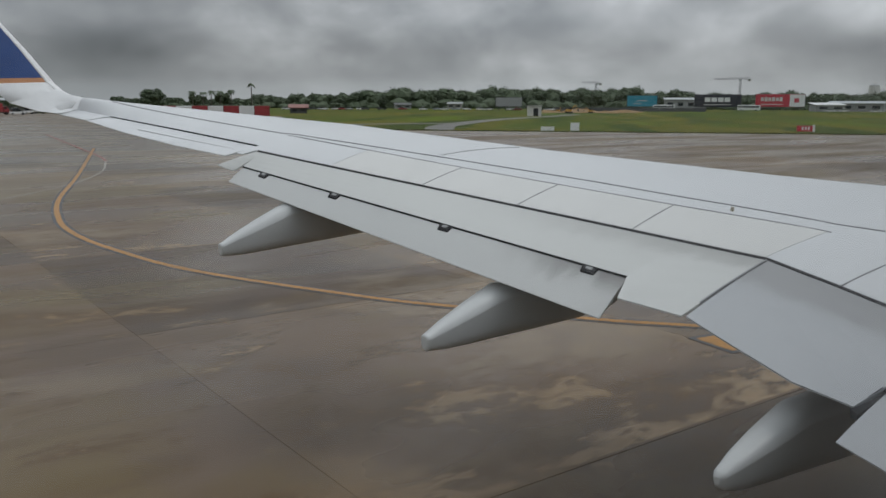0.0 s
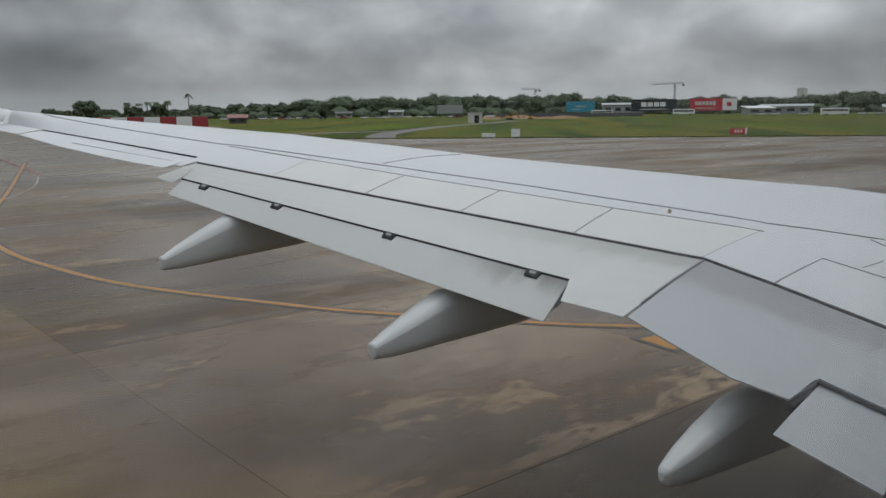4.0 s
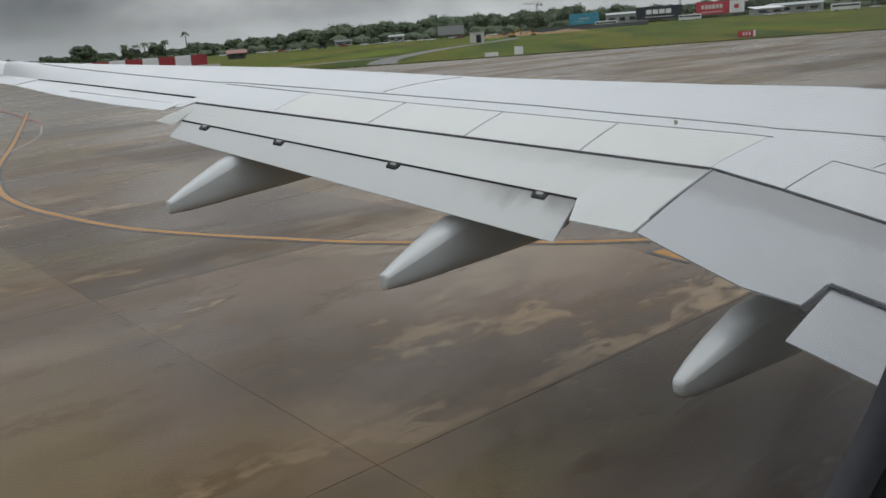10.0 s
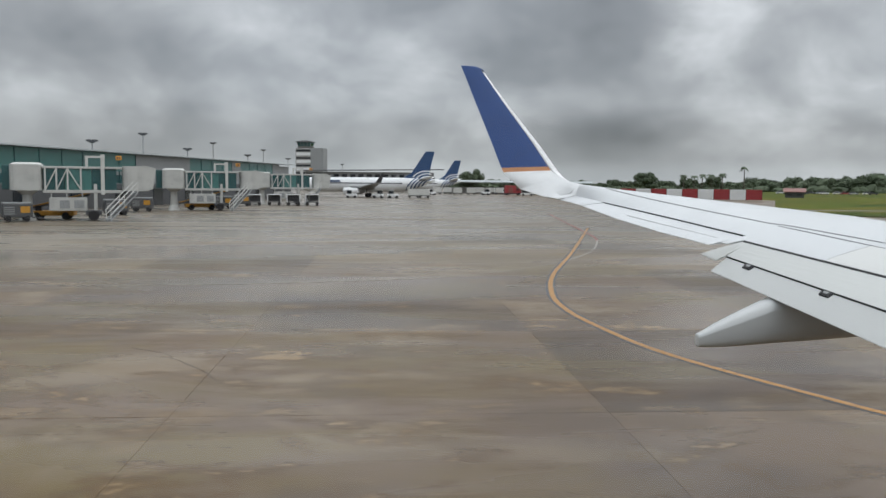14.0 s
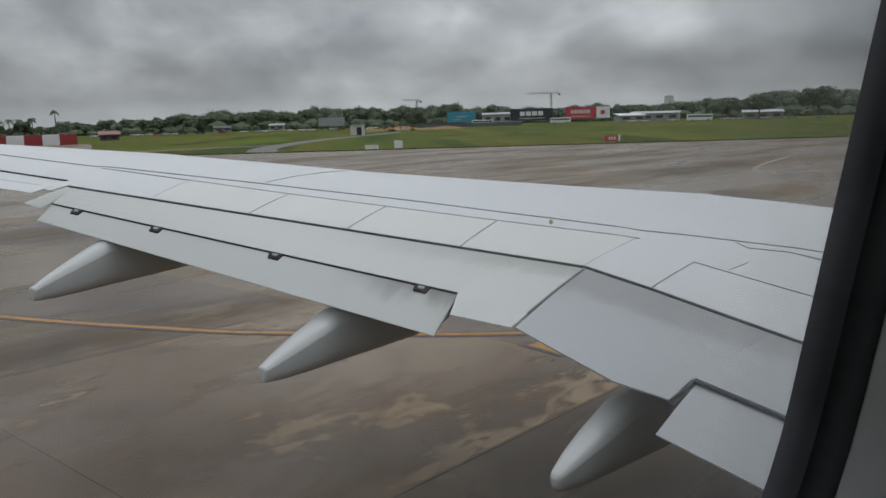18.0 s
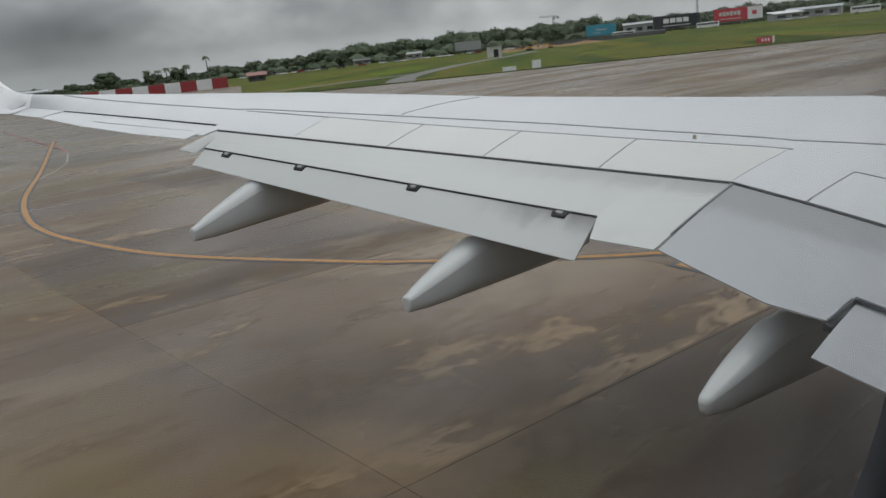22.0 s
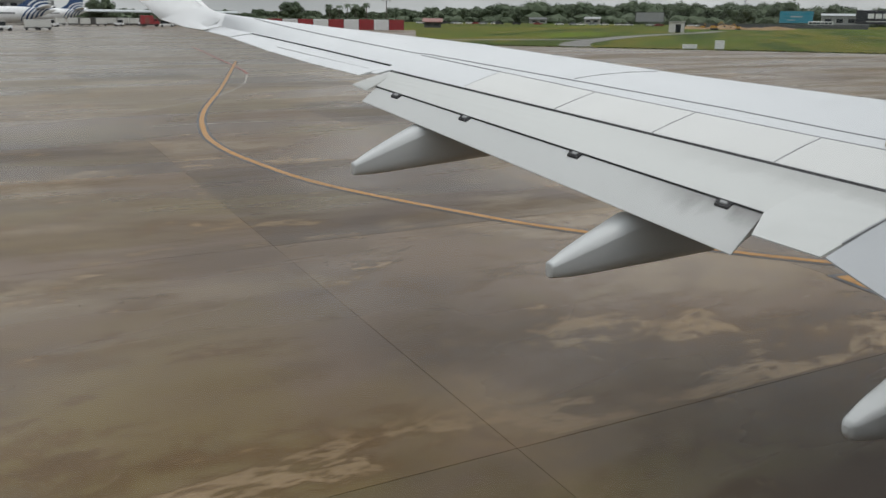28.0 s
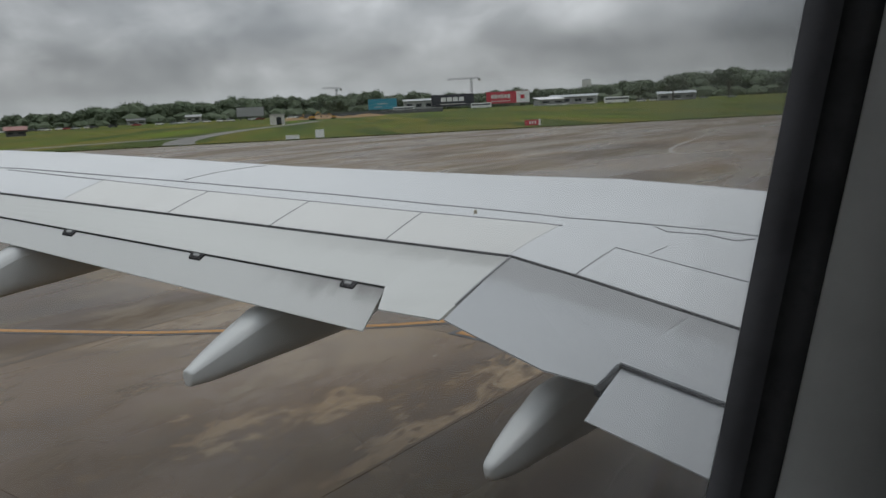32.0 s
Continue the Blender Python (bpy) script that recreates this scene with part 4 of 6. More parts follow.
for nm, xs, a0, a1, lab in (("fuselage_forward", (2.8, 9, 15, 17.5, 19), 0, 360, "light grey airliner fuselage ahead of the window"), ("fuselage_aft", (-2.6, -9, -14, -18), 0, 360, "light grey airliner fuselage behind the window"),
                            ("fuselage_belly", (-2.6, 0, 2.8), -84, 84, "light grey lower fuselage below the cabin"), ("fuselage_crown", (-2.6, 0, 2.8), 163, 197, "light grey top of the fuselage above the cabin")):
    rings = [hull_ring(x, a0, a1, 36 if a1 == 360 else 18, 1.0 if abs(x) < 16 else (0.86 if abs(x) < 18.5 else 0.6)) for x in xs]
    tagged(part(nm, loft_bm(rings), M_fus, None, "", True), lab, "fuselage", kind="structure")
# ---- far side of the field: fence, hut, boxes, signs ----


def blast_fence():
    f = thing("blast_fence", "red and white panelled jet blast fence beside the apron", "blast fence", facing(20.3, 236))
    n = 9
    for i in range(n):
        x = (i - (n - 1) / 2) * 4.05
        m = M_red if i % 2 == 0 else M_white
        b = bmesh.new()
        box(b, (x, 0, 1.5), (3.95, 0.18, 2.7), bevel=0.03)
        for k in range(4):
            box(b, (x, -0.12, 0.55 + 0.65 * k), (3.9, 0.08, 0.1))
        p = part("panel", b, m, f, "red panel" if i % 2 == 0 else "white panel")
        part("post", B((x + 2.02, 0.15, 1.45), (0.14, 0.2, 2.9)), M_dkgrey, f)
        part("brace", R((x, 0.1, 2.4), (x, 1.7, 0.02), 0.07), M_dkgrey, f)
    part("post", B((-18.3, 0.15, 1.45), (0.14, 0.2, 2.9)), M_dkgrey, f)


blast_fence()


def hut(at):
    h = thing("guard_hut", "small white concrete guard hut with a dark doorway", "hut", at)
    b = bmesh.new()
    for c, s in (((-2.4, 0, 1.7), (0.3, 4, 3.4)), ((2.4, 0, 1.7), (0.3, 4, 3.4)), ((0, 1.85, 1.7), (4.5, 0.3, 3.4)), ((-1.3, -1.85, 1.7), (1.9, 0.3, 3.4)), ((1.85, -1.85, 1.7), (0.8, 0.3, 3.4)), ((0.55, -1.85, 3.05), (1.8, 0.3, 0.7))):
        box(b, c, s)
    part("walls", b, M_offwhite, h)
    part("roof", B((0, 0, 3.55), (5.7, 4.7, 0.3), bevel=0.05), M_concw, h, "flat concrete roof slab")
    part("door", B((0.55, -1.7, 1.35), (1.7, 0.06, 2.7)), M_glass, h, "dark doorway")
    part("window", B((2.56, 0, 2.0), (0.05, 1.4, 1.0)), M_glass, h)
    return h


hut(facing(42.3, 262, -0.05) @ Matrix.Diagonal((0.85, 0.85, 0.85, 1)))


def cabinet(at, w, d, h, label):
    c = thing("utility_box", label, "utility box", at)
    part("body", B((0, 0, h / 2 + 0.06), (w, d, h), bevel=0.04), M_white, c)
    part("lid", B((0, 0, h + 0.09), (w + 0.08, d + 0.08, 0.06), bevel=0.02), M_offwhite, c)
    part("plinth", B((0, 0, 0.03), (w + 0.15, d + 0.15, 0.1)), M_concw, c, "concrete plinth")


cabinet(facing(45.0, 123.5, -0.05), 1.25, 0.8, 1.05, "white electrical cabinet on a plinth at the apron edge")
cabinet(facing(43.2, 122.5, -0.05), 1.9, 0.8, 0.5, "low white cable box at the apron edge")


def hold_sign(at):
    s = thing("taxiway_sign", "red illuminated holding sign with a white end on the grass", "airfield sign", at)
    part("panel", B((-0.2, 0, 0.85), (2.3, 0.22, 0.95), bevel=0.03), M_signred, s, "red sign face")
    part("end_panel", B((1.12, -0.01, 0.9), (0.32, 0.24, 1.1), bevel=0.02), M_white, s, "white end panel")
    for x in (-0.5, -0.05, 0.4):
        part("character", B((x, -0.125, 0.88), (0.26, 0.012, 0.5)), M_white, s, "plain white bar")
    for x in (-1.0, 0.9):
        part("leg", R((x, 0, -0.02), (x, 0, 0.42), 0.05), M_dkgrey, s)
    part("pad", B((0, 0, 0.0), (3.0, 0.8, 0.06)), M_concw, s)


hold_sign(facing(59.3, 123.5, -0.05) @ Matrix.Diagonal((0.85, 0.85, 0.8, 1)))


def billboard(at, w, h, base, face, label, bars=(), second=None):
    b = thing("billboard", label, "billboard", at)
    part("board", B((0, 0, base + h / 2), (w, 0.5, h), bevel=0.05), face, b)
    part("frame", B((0, 0.4, base + h / 2), (w + 0.5, 0.3, h + 0.4)), M_dkgrey, b)
    if second:
        part("poster", B((w / 2 - second / 2, -0.28, base + h / 2), (second, 0.06, h - 0.2)), M_white, b, "white poster section")
    for x, z, bw, bh, m in bars:
        part("lettering", B((x, -0.3, base + z), (bw, 0.08, bh)), m, b, "plain bar")
    for i in range(4):
        x = -w / 2 + w * (i + 0.5) / 4
        part("leg", R((x, 0.3, -0.05), (x, 0.3, base + h * 0.6), 0.22), M_dkgrey, b)
    part("catwalk", B((0, -0.7, base - 0.15), (w, 0.9, 0.08)), M_dkgrey, b)


ltr = [(x, 3.9, 2.9, 2.4, M_white) for x in (-5.4, -1.9, 1.6, 5.1)] + [(0, 1.2, 15, 0.4, M_offwhite)]
billboard(facing(54.0, 500, -0.05), 24.5, 6.6, 2.0, M_signblack, "large black billboard with white lettering behind the grass", ltr)
rb = [(-9.0 + 1.9 * i, 4.0, 1.5, 1.9 + 0.4 * (i % 2), M_offwhite) for i in range(6)] + [(-4.0, 1.3, 11, 0.4, M_offwhite), (8.4, 3.4, 2.4, 2.2, M_signred)]
billboard(facing(57.7, 500, -0.05), 25.0, 6.6, 2.2, M_signred, "red billboard with white lettering and a white poster end", rb, 7.6)
billboard(facing(49.3, 470, -0.05), 15.5, 5.6, 2.2, M_signblue, "turquoise billboard with faint pale lettering", [(0, 3.0, 5.5, 0.6, M_roof), (-2.4, 1.4, 4, 0.4, M_roof)])
billboard(facing(40.6, 430, -0.05), 13, 4.2, 2.2, M_grey, "plain grey billboard seen from behind", [])


def crane(at, h, jib):
    c = thing("tower_crane", "distant grey tower crane above the trees", "crane", at)
    part("base", B((0, 0, 0.5), (5, 5, 1.1)), M_concw, c)
    b = bmesh.new()
    for dx, dy in ((-0.8, -0.8), (0.8, -0.8), (0.8, 0.8), (-0.8, 0.8)):
        rod(b, (dx, dy, 0.5), (dx, dy, h), 0.14, n=5)
    for k in range(int(h / 2.2)):
        z = 1 + 2.2 * k
        rod(b, (-0.8, -0.8, z), (0.8, -0.8, z + 2.2), 0.09, n=4)
        rod(b, (0.8, 0.8, z), (-0.8, 0.8, z + 2.2), 0.09, n=4)
    part("mast", b, M_dkgrey, c)
    b = bmesh.new()
    for y, z in ((-0.6, 0), (0.6, 0), (0, 1.3)):
        rod(b, (-jib, y, h + z), (jib * 0.35, y, h + z), 0.13, n=5)
    for k in range(int(jib * 1.35 / 2.5)):
        x = -jib + 2.5 * k
        rod(b, (x, -0.6, h), (x + 1.25, 0, h + 1.3), 0.08, n=4)
        rod(b, (x + 1.25, 0, h + 1.3), (x + 2.5, 0.6, h), 0.08, n=4)
    part("jib", b, M_dkgrey, c)
    part("cab", B((0.3, -1.4, h - 1.2), (1.6, 1.4, 2.0)), M_roof, c)
    part("counterweight", B((jib * 0.33, 0, h - 1.0), (2.4, 1.3, 2.2)), M_concw, c)


crane(facing(55.3, 880, -0.05, -25), 27, 27)
crane(facing(46.3, 900, -0.05, 50), 24, 22)


def car_thing(at, body, name="parked_car", label="white car parked beyond the grass", van=False):
    c = thing(name, label, "car", at, group="cars parked along the far road")
    h = 0.55 if not van else 1.1
    prof = [(-2.15, 0.35), (-2.2, 0.8), (-1.9, 0.95), (1.0, 0.98), (2.1, 0.82), (2.2, 0.4)]
    part("body", loft_bm([[(x, y, z) for x, z in prof] for y in (-0.85, -0.8, 0.8, 0.85)], True, True), body, c)
    cab = [(-1.75, 0.92), (-1.35, 0.95 + h), (0.25, 0.95 + h), (1.0, 0.94)]
    part("cabin", loft_bm([[(x, y, z) for x, z in cab] for y in (-0.78, -0.66, 0.66, 0.78)], True, True), M_glass, c, "dark glazed cabin")
    part("roof", B((-0.55, 0, 0.97 + h), (1.6, 1.34, 0.07), bevel=0.03), body, c)
    for x in (-1.35, 1.35):
        for y in (-0.78, 0.78):
            part("wheel", R((x, y - 0.1, 0.33), (x, y + 0.1, 0.33), 0.33, n=12), M_tyre, c)
    return c


rng = random.Random(4)
car_a = car_thing(facing(27.0, 440, -0.05, 10), M_white)
car_b = car_thing(facing(28.1, 441, -0.05, 5), M_roof, label="silver car parked beyond the grass")
car_c = car_thing(facing(29.5, 442, -0.05, 5), M_red, label="red car parked beyond the grass")
car_d = car_thing(facing(31.0, 442, -0.05, 5), M_dkgrey, label="dark grey car parked beyond the grass")
az = 23.5
while az < 48:
    copy_thing(rng.choice((car_a, car_a, car_a, car_b, car_b, car_c, car_d)), facing(az, 440 + rng.uniform(-6, 6), -0.05, rng.uniform(-12, 12)))
    az += rng.choice((0.5, 0.62, 0.75, 0.9, 1.4))
for az in (60.6, 61.4, 63.1, 66.4, 67.2, 68.8, 70.3, 72.0):
    copy_thing(rng.choice((car_a, car_b)), facing(az, 430, -0.05, rng.uniform(-8, 8)))


def bus(at):
    b = thing("bus", "white bus with dark windows on the far road", "bus", at, group="buses on the far road")
    part("body", B((0, 0, 1.75), (11, 2.5, 2.7), bevel=0.18), M_white, b)
    for i in range(6):
        part("window", B((-4.3 + 1.72 * i, -1.27, 2.25), (1.5, 0.04, 0.85)), M_glass, b)
    for x in (-3.4, 3.6):
        for y in (-1.1, 1.1):
            part("wheel", R((x, y - 0.15, 0.48), (x, y + 0.15, 0.48), 0.48, n=12), M_tyre, b)
    part("bumper", B((5.55, 0, 0.6), (0.15, 2.3, 0.35), bevel=0.04), M_dkgrey, b)
    return b


bus0 = bus(facing(50.7, 452, -0.05))
copy_thing(bus0, facing(64.8, 400, -0.05, 8))
copy_thing(bus0, facing(55.9, 470, -0.05, -6))


def excavator(at):
    e = thing("excavator", "orange-yellow excavator working beside the hut", "excavator", at, group="construction machines")
    for y in (-1.1, 1.1):
        part("track", B((0, y, 0.45), (3.6, 0.6, 0.85), bevel=0.3), M_tyre, e)
    part("house", B((-0.3, 0, 1.6), (2.9, 2.3, 1.2), bevel=0.12), M_vehicle_y, e)
    part("cab", B((0.6, -0.7, 2.55), (1.4, 0.9, 1.5), bevel=0.08), M_glass, e)
    b = bmesh.new()
    rod(b, (1.0, 0.3, 1.7), (3.2, 0.3, 4.3), 0.24, 0.2, 6)
    rod(b, (3.2, 0.3, 4.3), (5.0, 0.3, 2.2), 0.18, 0.14, 6)
    part("boom", b, M_vehicle_y, e)
    part("bucket", B((5.0, 0.3, 1.7), (0.8, 0.9, 0.9), bevel=0.1), M_dkgrey, e)
    return e


SMALL = Matrix.Diagonal((0.72, 0.72, 0.72, 1))
ex0 = excavator(facing(44.6, 330, -0.05, 15) @ SMALL)
copy_thing(ex0, facing(46.0, 345, -0.05, 160) @ SMALL)
copy_thing(ex0, facing(43.9, 360, -0.05, 60) @ SMALL)


def heap(at, w, h, seed):
    r = random.Random(seed)
    e = thing("earth_heap", "low heap of orange-brown earth by the works", "earth heap", at, group="earth heaps at the works")
    rings = []
    for u, k in ((0, 1.0), (0.35, 0.8), (0.7, 0.5), (0.95, 0.2), (1.0, 0.04)):
        rings.append([(w * k * math.cos(i * math.pi / 9) * r.uniform(0.85, 1.15), w * 0.6 * k * math.sin(i * math.pi / 9) * r.uniform(0.85, 1.15), h * u * r.uniform(0.85, 1.1)) for i in range(18)])
    part("earth", loft_bm(rings, True, True), M_dirt, e)


for a, d, w, h, s in ((43.2, 352, 6, 1.1, 1), (45.3, 356, 9, 1.6, 2), (47.0, 350, 5, 0.9, 3), (48.2, 362, 8, 1.2, 4)):
    heap(facing(a, d, -0.05), w, h, s)


def shed(at, w, d, h, roof, label, walls=M_grey):
    s = thing("shed", label, "building", at)
    part("wall", B((0, 0, h / 2), (w, d, h)), walls, s)
    part("roof", slab_bm([(-w / 2 - 0.6, -d / 2 - 0.8, h + 0.15), (w / 2 + 0.6, -d / 2 - 0.8, h + 0.15), (w / 2 + 0.6, d / 2 + 0.8, h + 1.3), (-w / 2 - 0.6, d / 2 + 0.8, h + 1.3)], 0.2), roof, s)
    n = max(2, int(w / 6))
    for i in range(n):
        part("window", B((-w / 2 + w * (i + 0.5) / n, -d / 2 - 0.03, h * 0.55), (w / n * 0.55, 0.08, h * 0.35)), M_glass, s)


shed(facing(60.4, 470, -0.05, 20), 14, 10, 3.2, M_white, "low shed with a bright white roof")
shed(facing(62.0, 480, -0.05, -8), 26, 9, 4.0, M_roof, "long low shed with pale metal roof")
shed(facing(52.0, 540, -0.05, 5), 24, 10, 6.0, M_roof, "grey warehouse behind the billboards", M_grey)
shed(facing(33.5, 540, -0.05, 5), 10, 8, 2.4, M_dkgrey, "small grey roofed building among trees", M_grey)
shed(facing(37.0, 545, -0.05, -5), 9, 8, 3.0, M_grey, "small grey roofed building among trees", M_concw)
shed(facing(26.6, 310, -0.05, 0), 6, 4, 1.9, M_linered, "low red-roofed shelter at the field edge", M_dkgrey)
shed(facing(68.6, 440, -0.05, 5), 18, 8, 3.2, M_roof, "low grey building below large trees", M_grey)

wt = thing("water_tower", "pale water tower beyond the trees", "water tower", facing(62.9, 620, -0.05))
part("tank", R((0, 0, 10.5), (0, 0, 15.5), 3.4, 3.2, 16), M_offwhite, wt)
part("tank_roof", R((0, 0, 15.5), (0, 0, 16.8), 3.5, 0.5, 16), M_grey, wt)
for i in range(4):
    a = math.pi / 4 + i * math.pi / 2
    part("leg", R((3 * math.cos(a), 3 * math.sin(a), 0), (2.6 * math.cos(a), 2.6 * math.sin(a), 10.6), 0.3), M_concw, wt)
part("riser", R((0, 0, 0), (0, 0, 10.6), 0.6), M_concw, wt)

hedge = thing("dark_wall", "long low dark boundary wall along the field", "wall", facing(48.5, 420, -0.05))
for i in range(10):
    part("panel", B((-32 + 7.1 * i, 0, 0.9), (7.0, 0.3, 1.8), bevel=0.03), M_dkgrey, hedge)
walk_roof = thing("covered_walkway", "long covered walkway with a pale metal roof", "covered walkway", facing(11.2, 330, -0.03, 4))
part("roof", slab_bm([(-42, -3, 4.6), (16, -3, 4.4), (17, 3, 5.0), (-42, 3, 5.2)], 0.35), M_roof, walk_roof)
for i in range(10):
    part("post", R((-40 + 5.9 * i, 0, 0), (-40 + 5.9 * i, 0, 4.7), 0.16), M_dkgrey, walk_roof)
part("back_wall", B((-13, 2.6, 1.2), (56, 0.2, 2.4)), M_concw, walk_roof)

# ---- terminal side ----
TA, TC = Vector(out(-33, 92)), Vector(out(-6.2, 213))
tdir = (TC - TA).normalized()
tang = math.degrees(math.atan2(tdir.y, tdir.x))
tlen = (TC - TA).length
terminal = thing("terminal_building", "long low terminal with teal glazing and grey roof", "airport terminal", pose(TA.x, TA.y, -0.03, 0, 0, tang))
part("wall", B((tlen / 2 - 20, 14, 1.7), (tlen + 40, 28, 3.4)), M_dkgrey, terminal, "shaded grey ground floor wall")
part("upper_wall", B((tlen / 2 - 20, 14.6, 5.4), (tlen + 40, 28, 4.4)), M_grey, terminal)
part("roof", slab_bm([(-42, -0.6, 8.2), (tlen + 2, -0.6, 8.2), (tlen + 2, 30, 9.0), (-42, 30, 9.0)], 0.16), M_roof, terminal, "pale grey metal roof")
npan = int(tlen / 5) + 7
for i in range(npan):
    x = -38 + 5.0 * i
    if 59 < x < 80 or x > 122 or 100 < x < 105:
        part("cladding_panel", B((x, 0.52, 6.3), (4.96, 0.2, 3.4), bevel=0.02), M_grey, terminal, "grey wall panel")
        continue
    part("glazing_panel", B((x, 0.55, 6.65), (4.92, 0.12, 2.7)), M_teal, terminal, "teal glass panel")
    part("glazing_panel", B((x, 0.58, 4.15), (4.8, 0.1, 1.2)), M_dkteal, terminal, "dark glass panel")
    part("mullion", B((x + 2.5, 0.47, 5.7), (0.09, 0.14, 4.4)), M_dkteal, terminal)
for i in range(14):
    x = -30 + 12.0 * i
    part("doorway", B((x, -0.02, 1.4), (3.4, 0.12, 2.6), bevel=0.03), M_glass, terminal)
pier = thing("terminal_pier", "distant grey terminal pier with overhanging roof", "airport terminal", facing(-1.8, 370, -0.03, 6))
part("wall", B((6, 6, 4.2), (56, 12, 8.4)), M_grey, pier)
part("roof", slab_bm([(-24, -2.5, 9.0), (38, -2.5, 10.0), (38, 14, 10.2), (-24, 14, 9.2)], 0.45), M_dkgrey, pier, "dark overhanging roof")
for i in range(15):
    part("window", B((-20 + 3.6 * i, -0.03, 6.4), (2.2, 0.1, 2.0)), M_glass, pier)

tower = thing("control_tower", "grey airport control tower with a glazed cab", "control tower", facing(-4.9, 430, -0.03, -14))
part("office_block", B((4.2, 0, 10.3), (6.4, 9, 20.6)), M_grey, tower)
part("shaft", B((-2.6, 0, 10.3), (8.0, 8.4, 20.6)), M_concw, tower)
for k in range(4):
    part("window_band", B((-2.6, -4.22, 6.6 + 3.7 * k), (7.4, 0.12, 1.5)), M_white, tower, "pale louvre band")
    part("window", B((-2.6, -4.24, 8.3 + 3.7 * k), (7.4, 0.1, 0.9)), M_glass, tower)
CABQ = ((-1, -1), (1, -1), (1, 1), (-1, 1))
part("cab_floor", loft_bm([[(-2.6 + sx * 2.9, sy * 2.9, 20.6) for sx, sy in CABQ], [(-2.6 + sx * 3.7, sy * 3.7, 21.5) for sx, sy in CABQ]], True, True), M_concw, tower)
cab = part("cab", loft_bm([[(-2.6 + sx * 3.0, sy * 3.0, 21.5) for sx, sy in CABQ], [(-2.6 + sx * 3.5, sy * 3.5, 23.5) for sx, sy in CABQ]], True, True), M_dkteal, tower, "grey glazed cab")
for q in range(5):
    x = -1 + q * 0.5
    part("mullion", R((-2.6 + 3.02 * x, -3.04, 21.5), (-2.6 + 3.52 * x, -3.54, 23.5), 0.12, n=6), M_concw, cab)
part("cab_roof", B((-2.6, 0, 23.75), (8.2, 8.2, 0.5), bevel=0.12), M_dkgrey, tower, "dark flat cab roof")
part("roof_hut", B((-2.6, 0.5, 24.3), (4.0, 3.6, 0.7), bevel=0.1), M_grey, tower)


def mast(az, el, d):
    h = 3.97 + d * math.tan(radians(el))
    m = thing("floodlight_mast", "tall grey apron floodlight mast", "floodlight mast", facing(az, d, -0.03), group="apron floodlight masts")
    part("pole", R((0, 0, 0), (0, 0, h), 0.22, 0.1), M_grey, m)
    part("head_frame", R((0, 0, h - 0.5), (0, 0, h - 0.25), 0.35, 0.75, 10), M_dkgrey, m)
    for i in range(6):
        a = i * math.pi / 3
        part("lamp", B((0.68 * math.cos(a), 0.68 * math.sin(a), h - 0.1), (0.5, 0.42, 0.32), rz=i * 60, bevel=0.05), M_dkgrey, m)


for a, e, d in ((-18.5, 2.5, 150), (-15.5, 3.0, 190), (-12.8, 2.1, 185), (-11.2, 2.5, 250), (-9.0, 1.75, 240), (-8.0, 2.1, 310), (-6.4, 1.55, 300), (-2.8, 1.2, 420)):
    mast(a, e, d)


def rbox(bm, c, s, r, n=5):
    """An upright block with rounded vertical edges."""
    ring = []
    for sx, sy, a0 in ((1, -1, -90), (1, 1, 0), (-1, 1, 90), (-1, -1, 180)):
        for i in range(n):
            a = radians(a0 + 90 * i / (n - 1))
            ring.append((c[0] + sx * (s[0] / 2 - r) + r * math.cos(a), c[1] + sy * (s[1] / 2 - r) + r * math.sin(a)))
    return loft_bm([[(x, y, c[2] + dz) for x, y in ring] for dz in (-s[2] / 2, s[2] / 2)], True, True)


